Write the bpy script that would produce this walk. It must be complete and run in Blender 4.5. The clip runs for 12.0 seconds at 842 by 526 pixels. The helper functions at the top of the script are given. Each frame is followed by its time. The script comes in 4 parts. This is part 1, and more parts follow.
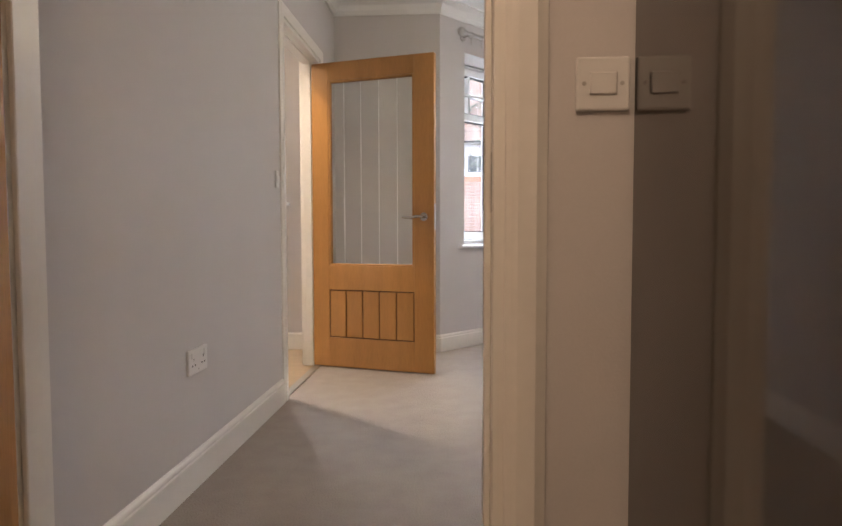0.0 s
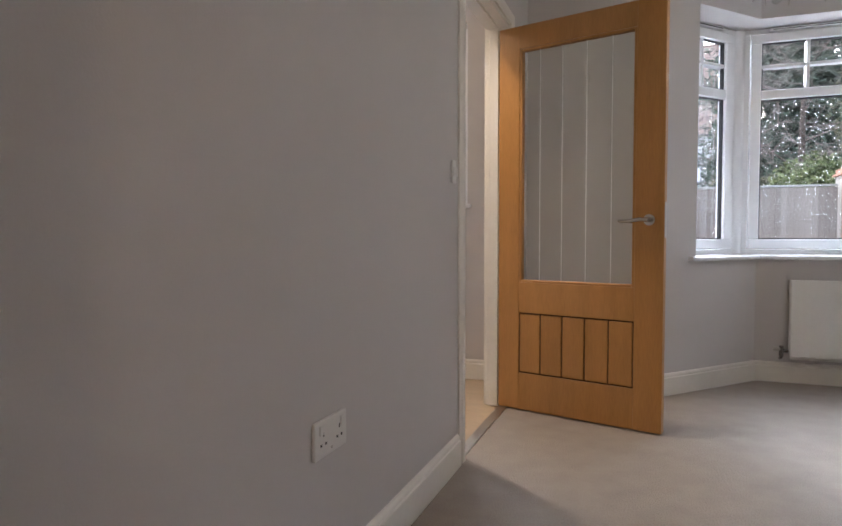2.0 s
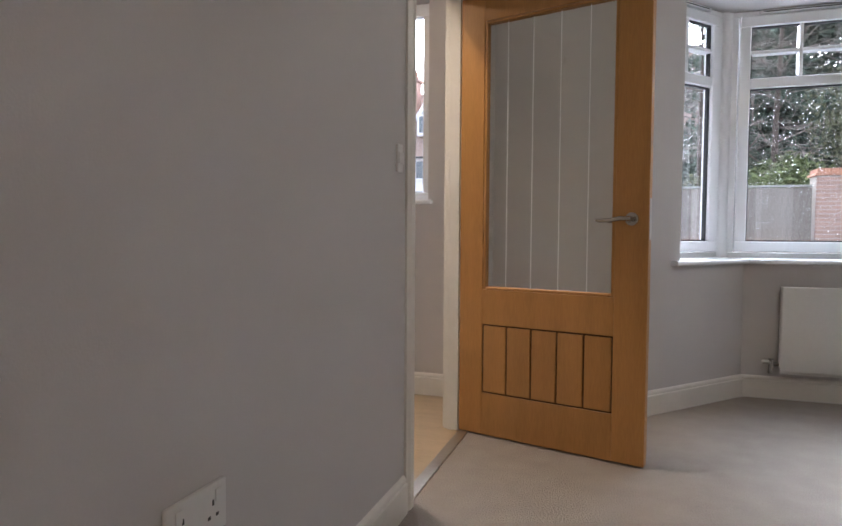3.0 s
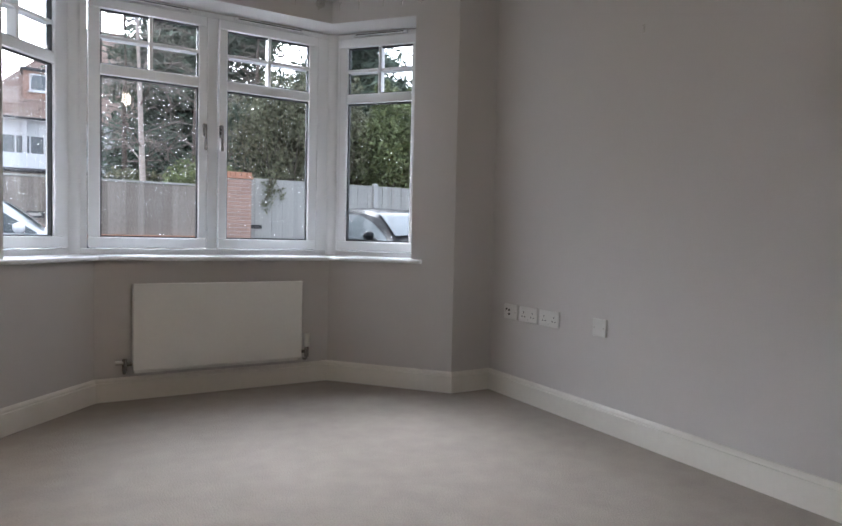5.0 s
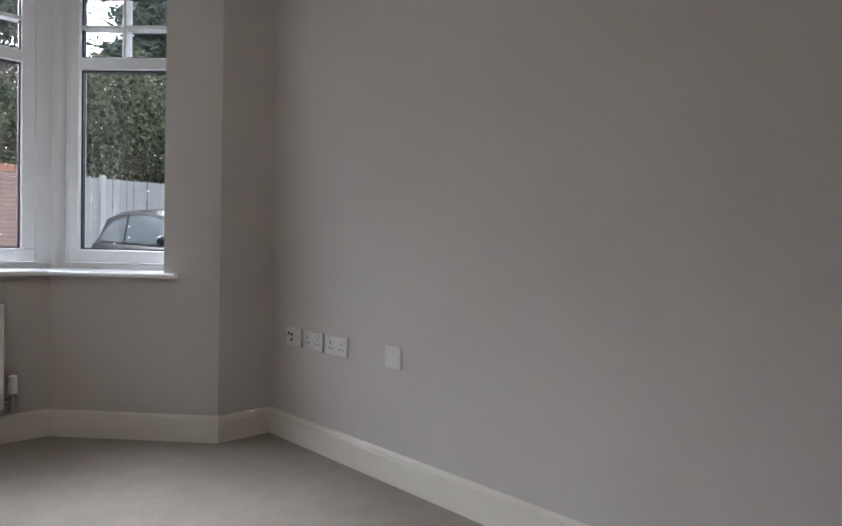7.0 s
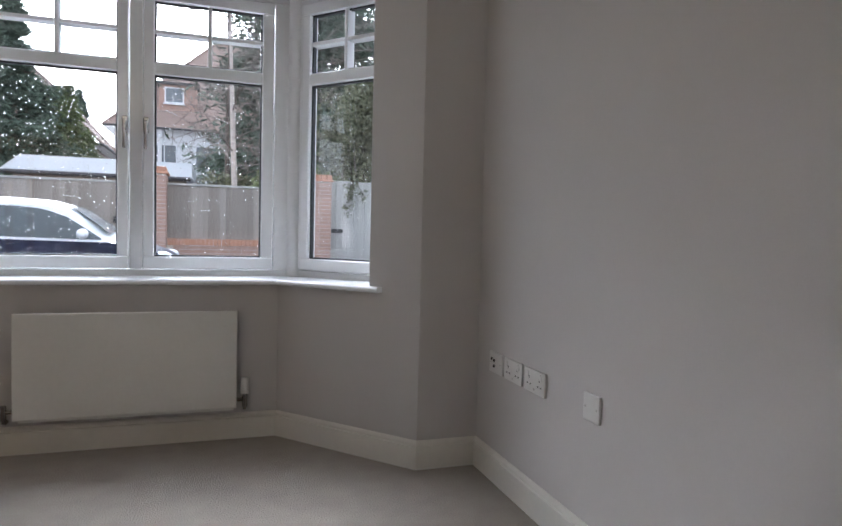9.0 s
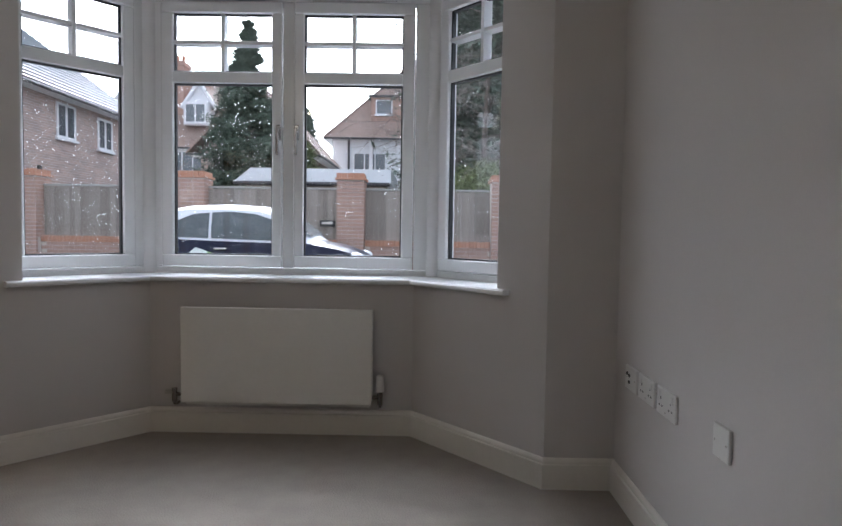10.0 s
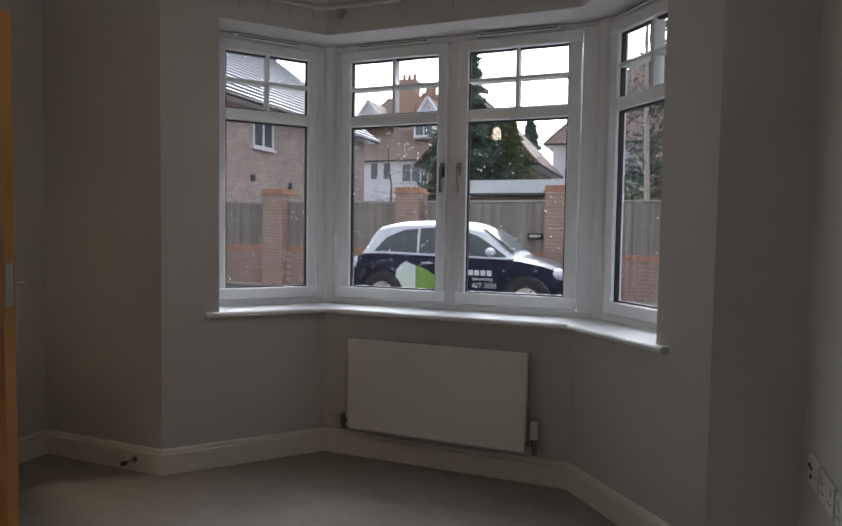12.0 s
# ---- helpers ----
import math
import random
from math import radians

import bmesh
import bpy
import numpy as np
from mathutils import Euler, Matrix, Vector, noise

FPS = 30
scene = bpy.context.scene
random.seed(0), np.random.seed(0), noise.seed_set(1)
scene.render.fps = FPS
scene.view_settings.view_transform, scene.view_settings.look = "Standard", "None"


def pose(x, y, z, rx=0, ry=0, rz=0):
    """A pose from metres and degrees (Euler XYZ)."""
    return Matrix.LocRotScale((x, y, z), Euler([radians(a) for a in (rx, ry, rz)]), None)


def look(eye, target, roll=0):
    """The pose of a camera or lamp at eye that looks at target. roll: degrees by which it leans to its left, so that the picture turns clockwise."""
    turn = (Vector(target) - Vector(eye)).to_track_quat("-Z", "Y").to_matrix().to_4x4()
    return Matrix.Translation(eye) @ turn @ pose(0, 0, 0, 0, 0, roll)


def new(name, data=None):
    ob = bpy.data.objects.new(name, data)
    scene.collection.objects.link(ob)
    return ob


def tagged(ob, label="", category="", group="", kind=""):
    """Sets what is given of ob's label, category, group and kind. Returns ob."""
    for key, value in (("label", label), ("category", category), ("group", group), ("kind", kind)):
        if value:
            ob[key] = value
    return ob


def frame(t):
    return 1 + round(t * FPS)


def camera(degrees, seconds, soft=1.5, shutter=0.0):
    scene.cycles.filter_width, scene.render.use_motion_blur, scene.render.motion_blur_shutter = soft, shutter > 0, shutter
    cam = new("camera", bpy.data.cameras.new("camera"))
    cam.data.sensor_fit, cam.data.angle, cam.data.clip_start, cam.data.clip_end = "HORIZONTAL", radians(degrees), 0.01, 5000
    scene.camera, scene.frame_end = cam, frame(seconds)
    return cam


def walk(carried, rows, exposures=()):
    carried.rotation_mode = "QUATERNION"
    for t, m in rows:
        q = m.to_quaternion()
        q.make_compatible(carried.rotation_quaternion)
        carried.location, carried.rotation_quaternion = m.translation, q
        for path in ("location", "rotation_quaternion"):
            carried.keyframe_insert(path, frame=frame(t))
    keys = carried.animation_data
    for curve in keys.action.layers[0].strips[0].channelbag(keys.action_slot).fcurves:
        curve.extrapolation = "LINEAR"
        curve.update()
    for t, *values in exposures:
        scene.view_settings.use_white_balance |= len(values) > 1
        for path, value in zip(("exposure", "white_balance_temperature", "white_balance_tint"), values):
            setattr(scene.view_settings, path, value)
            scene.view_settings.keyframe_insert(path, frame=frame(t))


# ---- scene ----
cam = camera(68.3, 12.0, soft=1.6)
PATH = [
    (0, (0.942, -0.167, 0.898), (0.809, 1.826, 0.795), -0.1),
    (0.5, (0.871, -0.039, 0.895), (0.424, 1.908, 0.802), -0.1),
    (1, (0.79, 0.142, 0.894), (0.143, 2.032, 0.805), -0.1),
    (1.5, (0.739, 0.41, 0.896), (0.052, 2.287, 0.811), -0.1),
    (2, (0.726, 0.658, 0.919), (0.024, 2.528, 0.829), -0.1),
    (2.5, (0.695, 0.882, 0.914), (-0.007, 2.752, 0.822), -0.1),
    (2.7, (0.684, 0.972, 0.921), (-0.011, 2.845, 0.828), 0.0),
    (4.3, (0.985, 1.386, 0.935), (1.254, 3.366, 0.834), 0.9),
    (4.5, (1.103, 1.373, 0.948), (1.541, 3.322, 0.846), 0.8),
    (4.8, (1.161, 1.342, 0.937), (1.92, 3.19, 0.847), 1.2),
    (5, (1.196, 1.325, 0.933), (2.189, 3.059, 0.846), 1.3),
    (5.5, (1.335, 1.34, 0.929), (2.692, 2.808, 0.866), 1.2),
    (6, (1.51, 1.452, 0.957), (2.898, 2.891, 0.886), 1.2),
    (6.5, (1.659, 1.579, 0.954), (3.064, 3.0, 0.89), 1.3),
    (6.7, (1.717, 1.639, 0.954), (3.133, 3.05, 0.894), 1.4),
    (8.3, (2.165, 1.846, 0.998), (3.377, 3.434, 0.922), 1.4),
    (8.5, (2.205, 1.852, 1.014), (3.258, 3.55, 0.931), 1.4),
    (9, (2.351, 1.868, 1.034), (2.977, 3.765, 0.94), 1.4),
    (9.5, (2.528, 1.946, 1.024), (2.794, 3.925, 0.918), 1.1),
    (10, (2.707, 1.951, 1.03), (2.69, 3.949, 0.928), 0.9),
    (10.5, (2.837, 1.915, 1.08), (2.621, 3.901, 0.982), 1.0),
    (11, (2.93, 1.928, 1.126), (2.554, 3.89, 1.027), 0.9),
    (11.5, (2.994, 2.006, 1.192), (2.452, 3.929, 1.088), 0.8),
    (12, (3.012, 2.08, 1.205), (2.298, 3.946, 1.106), 0.9),
]
walk(cam, [(t, look(eye, target, roll)) for t, eye, target, roll in PATH],
     exposures=[(0, 1.50, 5950, 13), (0.5, 1.29, 5900, 13), (1.0, 1.10, 5800, 12), (2.5, 0.92, 5600, 12), (4.3, 0.50, 5650, 10), (6.5, 0.46, 5750, 10), (8.5, 0.50, 5700, 10),
                (9.5, 0.22, 5650, 10), (10.5, -0.17, 5700, 10), (11.2, -0.40, 5800, 10), (12.0, -0.57, 5950, 10)])

# ---- light ----
world = bpy.data.worlds.new("overcast")
scene.world = world
world.use_nodes = True
wn = world.node_tree.nodes
sky = wn.new("ShaderNodeTexSky")
sky.sky_type, sky.sun_disc = "NISHITA", False
sky.sun_elevation, sky.sun_rotation = radians(41), radians(-11)
sky.air_density, sky.dust_density, sky.ozone_density = 1.0, 6.0, 1.0
# an overcast sky: the blue of the clear sky is mostly lost in cloud
grey = wn.new("ShaderNodeHueSaturation")
grey.inputs["Saturation"].default_value = 0.18
grey.inputs["Value"].default_value = 4.0
world.node_tree.links.new(sky.outputs[0], grey.inputs["Color"])
world.node_tree.links.new(grey.outputs[0], wn["Background"].inputs["Color"])
wn["Background"].inputs["Strength"].default_value = 0.15


def lamp(name, kind, m, energy, colour, size=0.1, size_y=None):
    data = bpy.data.lights.new(name, kind)
    data.energy, data.color = energy, colour
    if kind == "AREA":
        data.size = size
        if size_y:
            data.shape, data.size_y = "RECTANGLE", size_y
    elif kind == "SUN":
        data.angle = size
    else:
        data.shadow_soft_size = size
    ob = new(name, data)
    ob.matrix_world = m
    return ob


lamp("sun", "SUN", look((-6, 39, 35), (2, 0, 0)), 0.7, (1.0, 0.98, 0.95), radians(45))
# added area lamp above the drive, standing in for more sky through the bay
lamp("bay_sky_fill", "AREA", look((1.985, 8.6, 5.4), (1.985, 3.0, 1.0)), 138, (0.84, 0.92, 1.0), 4.6, 3.0)
lamp("pendant_light", "POINT", pose(1.66, 3.15, 2.06), 2.3, (1.0, 0.80, 0.58), 0.04)
lamp("porch_light", "POINT", pose(-0.75, 3.3, 2.25), 4, (1.0, 0.72, 0.45), 0.06)
downlight = lamp("porch_downlight", "SPOT", look((-0.42, 3.42, 2.5), (0.55, 3.30, 0.0)), 46, (1.0, 0.76, 0.52), 0.05)
downlight.data.spot_size, downlight.data.spot_blend = radians(85), 1.0
lamp("hall_light", "POINT", pose(0.75, -0.6, 2.25), 10.5, (1.0, 0.68, 0.42), 0.06)


# ---- materials ----
def mat(name, colour, rough=0.5, metal=0.0, vary=0.08, scale=3.0, fine=60.0, bump=0.0, spec=0.5, stretch=(1, 1, 1), each=0.0):
    """A painted or plain surface: two scales of variation in colour, and fine relief."""
    m = bpy.data.materials.new(name)
    m.use_nodes = True
    n, l = m.node_tree.nodes, m.node_tree.links
    b = n["Principled BSDF"]
    b.inputs["Roughness"].default_value = rough
    b.inputs["Metallic"].default_value = metal
    b.inputs["Specular IOR Level"].default_value = spec
    co = n.new("ShaderNodeTexCoord")
    mp = n.new("ShaderNodeMapping")
    mp.inputs["Scale"].default_value = stretch
    l.new(co.outputs["Object"], mp.inputs["Vector"])
    broad, small = n.new("ShaderNodeTexNoise"), n.new("ShaderNodeTexNoise")
    broad.inputs["Scale"].default_value, small.inputs["Scale"].default_value = scale, fine
    broad.inputs["Detail"].default_value, small.inputs["Detail"].default_value = 4, 3
    for t in (broad, small):
        l.new(mp.outputs[0], t.inputs["Vector"])
    add = n.new("ShaderNodeMath")
    add.operation = "ADD"
    l.new(broad.outputs["Fac"], add.inputs[0]), l.new(small.outputs["Fac"], add.inputs[1])
    last = add.outputs[0]
    if each:
        info, more = n.new("ShaderNodeObjectInfo"), n.new("ShaderNodeMath")
        more.operation = "MULTIPLY_ADD"
        more.inputs[1].default_value = each
        l.new(info.outputs["Random"], more.inputs[0]), l.new(last, more.inputs[2])
        last = more.outputs[0]
    ramp = n.new("ShaderNodeMapRange")
    ramp.inputs["From Min"].default_value, ramp.inputs["From Max"].default_value = 0.6, 1.4 + each
    ramp.inputs["To Min"].default_value, ramp.inputs["To Max"].default_value = 1 - vary, 1 + vary
    l.new(last, ramp.inputs["Value"])
    mul = n.new("ShaderNodeMix")
    mul.data_type, mul.blend_type = "RGBA", "MULTIPLY"
    mul.inputs[0].default_value = 1.0
    mul.inputs[6].default_value = (*colour, 1)
    l.new(ramp.outputs[0], mul.inputs[7])
    l.new(mul.outputs[2], b.inputs["Base Color"])
    if bump:
        bp = n.new("ShaderNodeBump")
        bp.inputs["Strength"].default_value, bp.inputs["Distance"].default_value = 1.0, bump
        l.new(small.outputs["Fac"], bp.inputs["Height"])
        l.new(bp.outputs[0], b.inputs["Normal"])
    return m


def glass_mat(name, colour=(1, 1, 1), rough=0.0):
    m = bpy.data.materials.new(name)
    m.use_nodes = True
    b = m.node_tree.nodes["Principled BSDF"]
    b.inputs["Base Color"].default_value = (*colour, 1)
    b.inputs["Roughness"].default_value = rough
    b.inputs["IOR"].default_value = 1.45
    b.inputs["Transmission Weight"].default_value = 1.0
    return m


def glow_mat(name, colour, strength):
    m = bpy.data.materials.new(name)
    m.use_nodes = True
    b = m.node_tree.nodes["Principled BSDF"]
    b.inputs["Base Color"].default_value = (*colour, 1)
    b.inputs["Emission Color"].default_value = (*colour, 1)
    b.inputs["Emission Strength"].default_value = strength
    return m


def oak_mat():
    """Oak veneer: long wavy grain up the door, with finer pores."""
    m = mat("oak", (0.41, 0.205, 0.056), 0.42, vary=0.2, scale=2.2, fine=38, bump=0.0004, stretch=(7, 7, 0.55), each=0.25)
    return m


WALL = mat("wall_paint", (0.590, 0.564, 0.548), 0.8, vary=0.025, scale=1.4, fine=220, bump=0.0004)
CEIL = mat("ceiling_paint", (0.78, 0.78, 0.76), 0.85, vary=0.02, fine=180, bump=0.0004)
TRIM = mat("gloss_trim", (0.78, 0.755, 0.70), 0.33, vary=0.03, scale=2, fine=40, bump=0.0002)
UPVC = mat("white_upvc", (0.84, 0.85, 0.86), 0.25, vary=0.02, scale=2, fine=30)
OAK = oak_mat()
OAK_DARK = mat("oak_groove", (0.10, 0.045, 0.015), 0.7, vary=0.2)
CARPET = mat("carpet", (0.37, 0.33, 0.292), 0.95, vary=0.11, scale=9, fine=150, bump=0.006, spec=0.1)
CHROME = mat("chrome", (0.55, 0.53, 0.50), 0.2, 1.0, vary=0.05)
STEEL = mat("brushed_steel", (0.5, 0.48, 0.45), 0.35, 1.0, vary=0.1)
PLASTIC = mat("white_plastic", (0.70, 0.69, 0.665), 0.3, vary=0.02)
HANDLE = mat("dark_chrome", (0.30, 0.28, 0.26), 0.2, 1.0, vary=0.1)
DARK = mat("dark_plastic", (0.03, 0.03, 0.03), 0.5, vary=0.1)
RADIATOR = mat("radiator_enamel", (0.80, 0.79, 0.75), 0.35, vary=0.025, scale=4)
GASKET = mat("gasket", (0.02, 0.02, 0.022), 0.5, vary=0.1)
GLASS = glass_mat("window_glass")
DOORGLASS = glass_mat("door_glass", (0.95, 0.97, 0.96))
ETCHED = glass_mat("etched_glass", (0.93, 0.95, 0.95), 0.6)
GLOSS = mat("dark_gloss", (0.055, 0.040, 0.030), 0.06, vary=0.1, scale=1.5, spec=0.8)
LAMINATE = mat("pale_laminate", (0.52, 0.40, 0.26), 0.4, vary=0.15, scale=2, fine=30, stretch=(1, 8, 1))


# ---- mesh helpers ----
def mesh_of(name, bm, material, smooth=False):
    bmesh.ops.recalc_face_normals(bm, faces=bm.faces)
    me = bpy.data.meshes.new(name)
    bm.to_mesh(me)
    bm.free()
    me.materials.append(material)
    if smooth:
        for p in me.polygons:
            p.use_smooth = True
        me.set_sharp_from_angle(angle=radians(35))
    return me


def part(name, bm, material, parent=None, label="", smooth=False):
    ob = new(name, mesh_of(name, bm, material, smooth))
    if parent is not None:
        ob.parent = parent
    if label:
        ob["label"] = label
    return ob


def thing(name, label, category, m=None, group="", kind=""):
    ob = tagged(new(name), label, category, group, kind)
    ob.matrix_world = m or Matrix()
    return ob


def struct(name, bm, material, label="", smooth=False):
    return tagged(part(name, bm, material, None, label, smooth), kind="structure")


def box(x0, x1, y0, y1, z0, z1, bevel=0.0, bm=None, seg=1):
    bm = bm or bmesh.new()
    made = bmesh.ops.create_cube(bm, size=1)["verts"]
    for v in made:
        v.co = Vector((x0 + (v.co.x + 0.5) * (x1 - x0), y0 + (v.co.y + 0.5) * (y1 - y0), z0 + (v.co.z + 0.5) * (z1 - z0)))
    if bevel:
        edges = {e for v in made for e in v.link_edges}
        bmesh.ops.bevel(bm, geom=list(edges), offset=bevel, segments=seg, affect="EDGES", profile=0.5)
    return bm


def prism(poly, z0, z1, bm=None):
    bm = bm or bmesh.new()
    low = [bm.verts.new((x, y, z0)) for x, y in poly]
    top = [bm.verts.new((x, y, z1)) for x, y in poly]
    bm.faces.new(low), bm.faces.new(top)
    for i in range(len(poly)):
        j = (i + 1) % len(poly)
        bm.faces.new((low[i], low[j], top[j], top[i]))
    return bm


def sweep(profile, path, closed=False, bm=None):
    """A profile of (left, up) points drawn along a level path of (x, y), with mitred corners."""
    bm = bm or bmesh.new()
    pts = [Vector(p).to_2d() for p in path]
    n, rings = len(pts), []
    for i, p in enumerate(pts):
        ways = []
        if closed or i > 0:
            ways.append((p - pts[i - 1]).normalized())
        if closed or i < n - 1:
            ways.append((pts[(i + 1) % n] - p).normalized())
        sides = [Vector((-w.y, w.x)) for w in ways]
        side = sides[0] if len(sides) == 1 else (sides[0] + sides[1]) / (1 + sides[0].dot(sides[1]))
        rings.append([bm.verts.new((p.x + side.x * u, p.y + side.y * u, v)) for u, v in profile])
    k = len(profile)
    for i in range(n if closed else n - 1):
        a, b = rings[i], rings[(i + 1) % n]
        for j in range(k):
            bm.faces.new((a[j], a[(j + 1) % k], b[(j + 1) % k], b[j]))
    if not closed:
        bm.faces.new(rings[0]), bm.faces.new(rings[-1])
    return bm


def rod(a, b, r, bm=None, sides=12, r2=None):
    bm = bm or bmesh.new()
    a, b = Vector(a), Vector(b)
    turn = (b - a).to_track_quat("Z", "Y").to_matrix().to_4x4()
    bmesh.ops.create_cone(bm, cap_ends=True, segments=sides, radius1=r, radius2=r if r2 is None else r2, depth=(b - a).length,
                          matrix=Matrix.Translation((a + b) / 2) @ turn)
    return bm


def ball(c, r, bm=None, u=12, v=8, squash=(1, 1, 1)):
    bm = bm or bmesh.new()
    bmesh.ops.create_uvsphere(bm, u_segments=u, v_segments=v, radius=r, matrix=Matrix.Translation(c) @ Matrix.Diagonal((*squash, 1)))
    return bm


def tube(points, r, bm=None, sides=10):
    """A round bar through a list of points."""
    bm = bm or bmesh.new()
    pts, rings = [Vector(p) for p in points], []
    for i, p in enumerate(pts):
        way = (pts[min(i + 1, len(pts) - 1)] - pts[max(i - 1, 0)]).normalized()
        q = way.to_track_quat("Z", "Y")
        rr = r[i] if isinstance(r, (list, tuple)) else r
        rings.append([bm.verts.new(p + q @ Vector((math.cos(a) * rr, math.sin(a) * rr, 0))) for a in np.linspace(0, 2 * math.pi, sides, endpoint=False)])
    for a, b in zip(rings, rings[1:]):
        for j in range(sides):
            bm.faces.new((a[j], a[(j + 1) % sides], b[(j + 1) % sides], b[j]))
    bm.faces.new(rings[0]), bm.faces.new(rings[-1])
    return bm


# ---- the room ----
X1, Y0, Y1, YB = 3.475, 1.01, 4.42, 5.04       # right wall, near wall, bay line, back of the bay
CEILING = 2.56
SILL, HEAD = 0.765, 2.246                      # opening of the bay windows
BAY = [(3.193, Y1), (2.645, YB), (1.325, YB), (0.777, Y1)]
ROOM = [(X1, Y0), (X1, Y1), *BAY, (0.0, Y1), (0.0, Y0)]

struct("floor", prism([(0.0, 0.95), (X1, 0.95), *ROOM[1:7]], -0.12, 0.0), CARPET, "pale beige carpet")
struct("floor_hall", box(0.0, 1.62, -1.7, 0.95, -0.12, 0.0), CARPET, "pale beige carpet")
struct("ceiling", box(-1.9, X1 + 0.3, -1.9, 5.6, CEILING, CEILING + 0.15), CEIL, "white painted ceiling")
# right wall, left wall with its doorway, near wall with its doorway
struct("wall_east", box(X1, X1 + 0.25, Y0 - 0.14, Y1 + 0.3, -0.12, CEILING), WALL, "plain off-white painted wall")
bm = box(-0.12, 0, -1.7, 3.065, -0.12, CEILING)
box(-0.12, 0, 3.065, 3.925, 2.03, CEILING, bm=bm)
box(-0.12, 0, 3.925, Y1, -0.12, CEILING, bm=bm)
struct("wall_west", bm, WALL, "plain off-white painted wall with a doorway")
DX0, DX1, DY0, DY1 = 0.092, 1.02, 0.87, Y0
bm = box(0, DX0, DY0, DY1, -0.12, CEILING)
box(DX0, DX1, DY0, DY1, 2.03, CEILING, bm=bm)
box(DX1, X1, DY0, DY1, -0.12, CEILING, bm=bm)
struct("wall_south", bm, WALL, "plain off-white painted wall with a doorway")
# front wall: returns beside the bay, wall under and over the windows
T = 0.30
side_l = Vector((BAY[2][0] - BAY[3][0], YB - Y1)).normalized()
side_r = Vector((-side_l.x, side_l.y))
out_l, out_r = Vector((-side_l.y, side_l.x)), Vector((side_l.y, side_l.x))


def along(corner, way, s, off=None, o=0.0):
    p = Vector(corner) + way * s
    if off is not None:
        p = p + off * o
    return (p.x, p.y)


REV = 0.27
bm = sweep([(0, -0.12), (0, SILL), (-T, SILL), (-T, -0.12)], BAY)
sweep([(0, HEAD), (0, CEILING), (-T, CEILING), (-T, HEAD)], BAY, bm=bm)
for corner, way, off in ((BAY[3], side_l, out_l), (BAY[0], side_r, out_r)):
    prism([corner, along(corner, way, REV), along(corner, way, REV, off, T), along(corner, way, 0.0, off, T)], SILL, HEAD, bm=bm)
struct("wall_north_bay", bm, WALL, "off-white painted wall of the splayed bay")
struct("wall_north_west", box(0.0, 0.777, Y1, Y1 + 0.28, -0.12, CEILING), WALL, "off-white painted wall beside the bay")
struct("wall_north_east", box(3.193, X1, Y1, Y1 + 0.28, -0.12, CEILING), WALL, "off-white painted wall beside the bay")

SKIRT = [(0, 0), (0.018, 0), (0.018, 0.098), (0.0175, 0.101), (0.011, 0.103), (0.011, 0.107), (0.0125, 0.109), (0.011, 0.117), (0.006, 0.124), (0, 0.126)]
struct("baseboard", sweep(SKIRT, [(DX1 + 0.07, Y0), *ROOM[:1], *ROOM[1:7], (0.0, 3.99)]), TRIM, "cream gloss moulded skirting board")
struct("baseboard", sweep(SKIRT, [(0.0, 2.995), (0.0, Y0)]), TRIM, "cream gloss moulded skirting board")
COVE = [(0, CEILING), (0, CEILING - 0.09), (0.012, CEILING - 0.09), (0.02, CEILING - 0.06), (0.045, CEILING - 0.03), (0.08, CEILING - 0.012), (0.09, CEILING - 0.012), (0.09, CEILING)]
struct("trim_coving", sweep(COVE, ROOM, closed=True), CEIL, "white plaster coving")


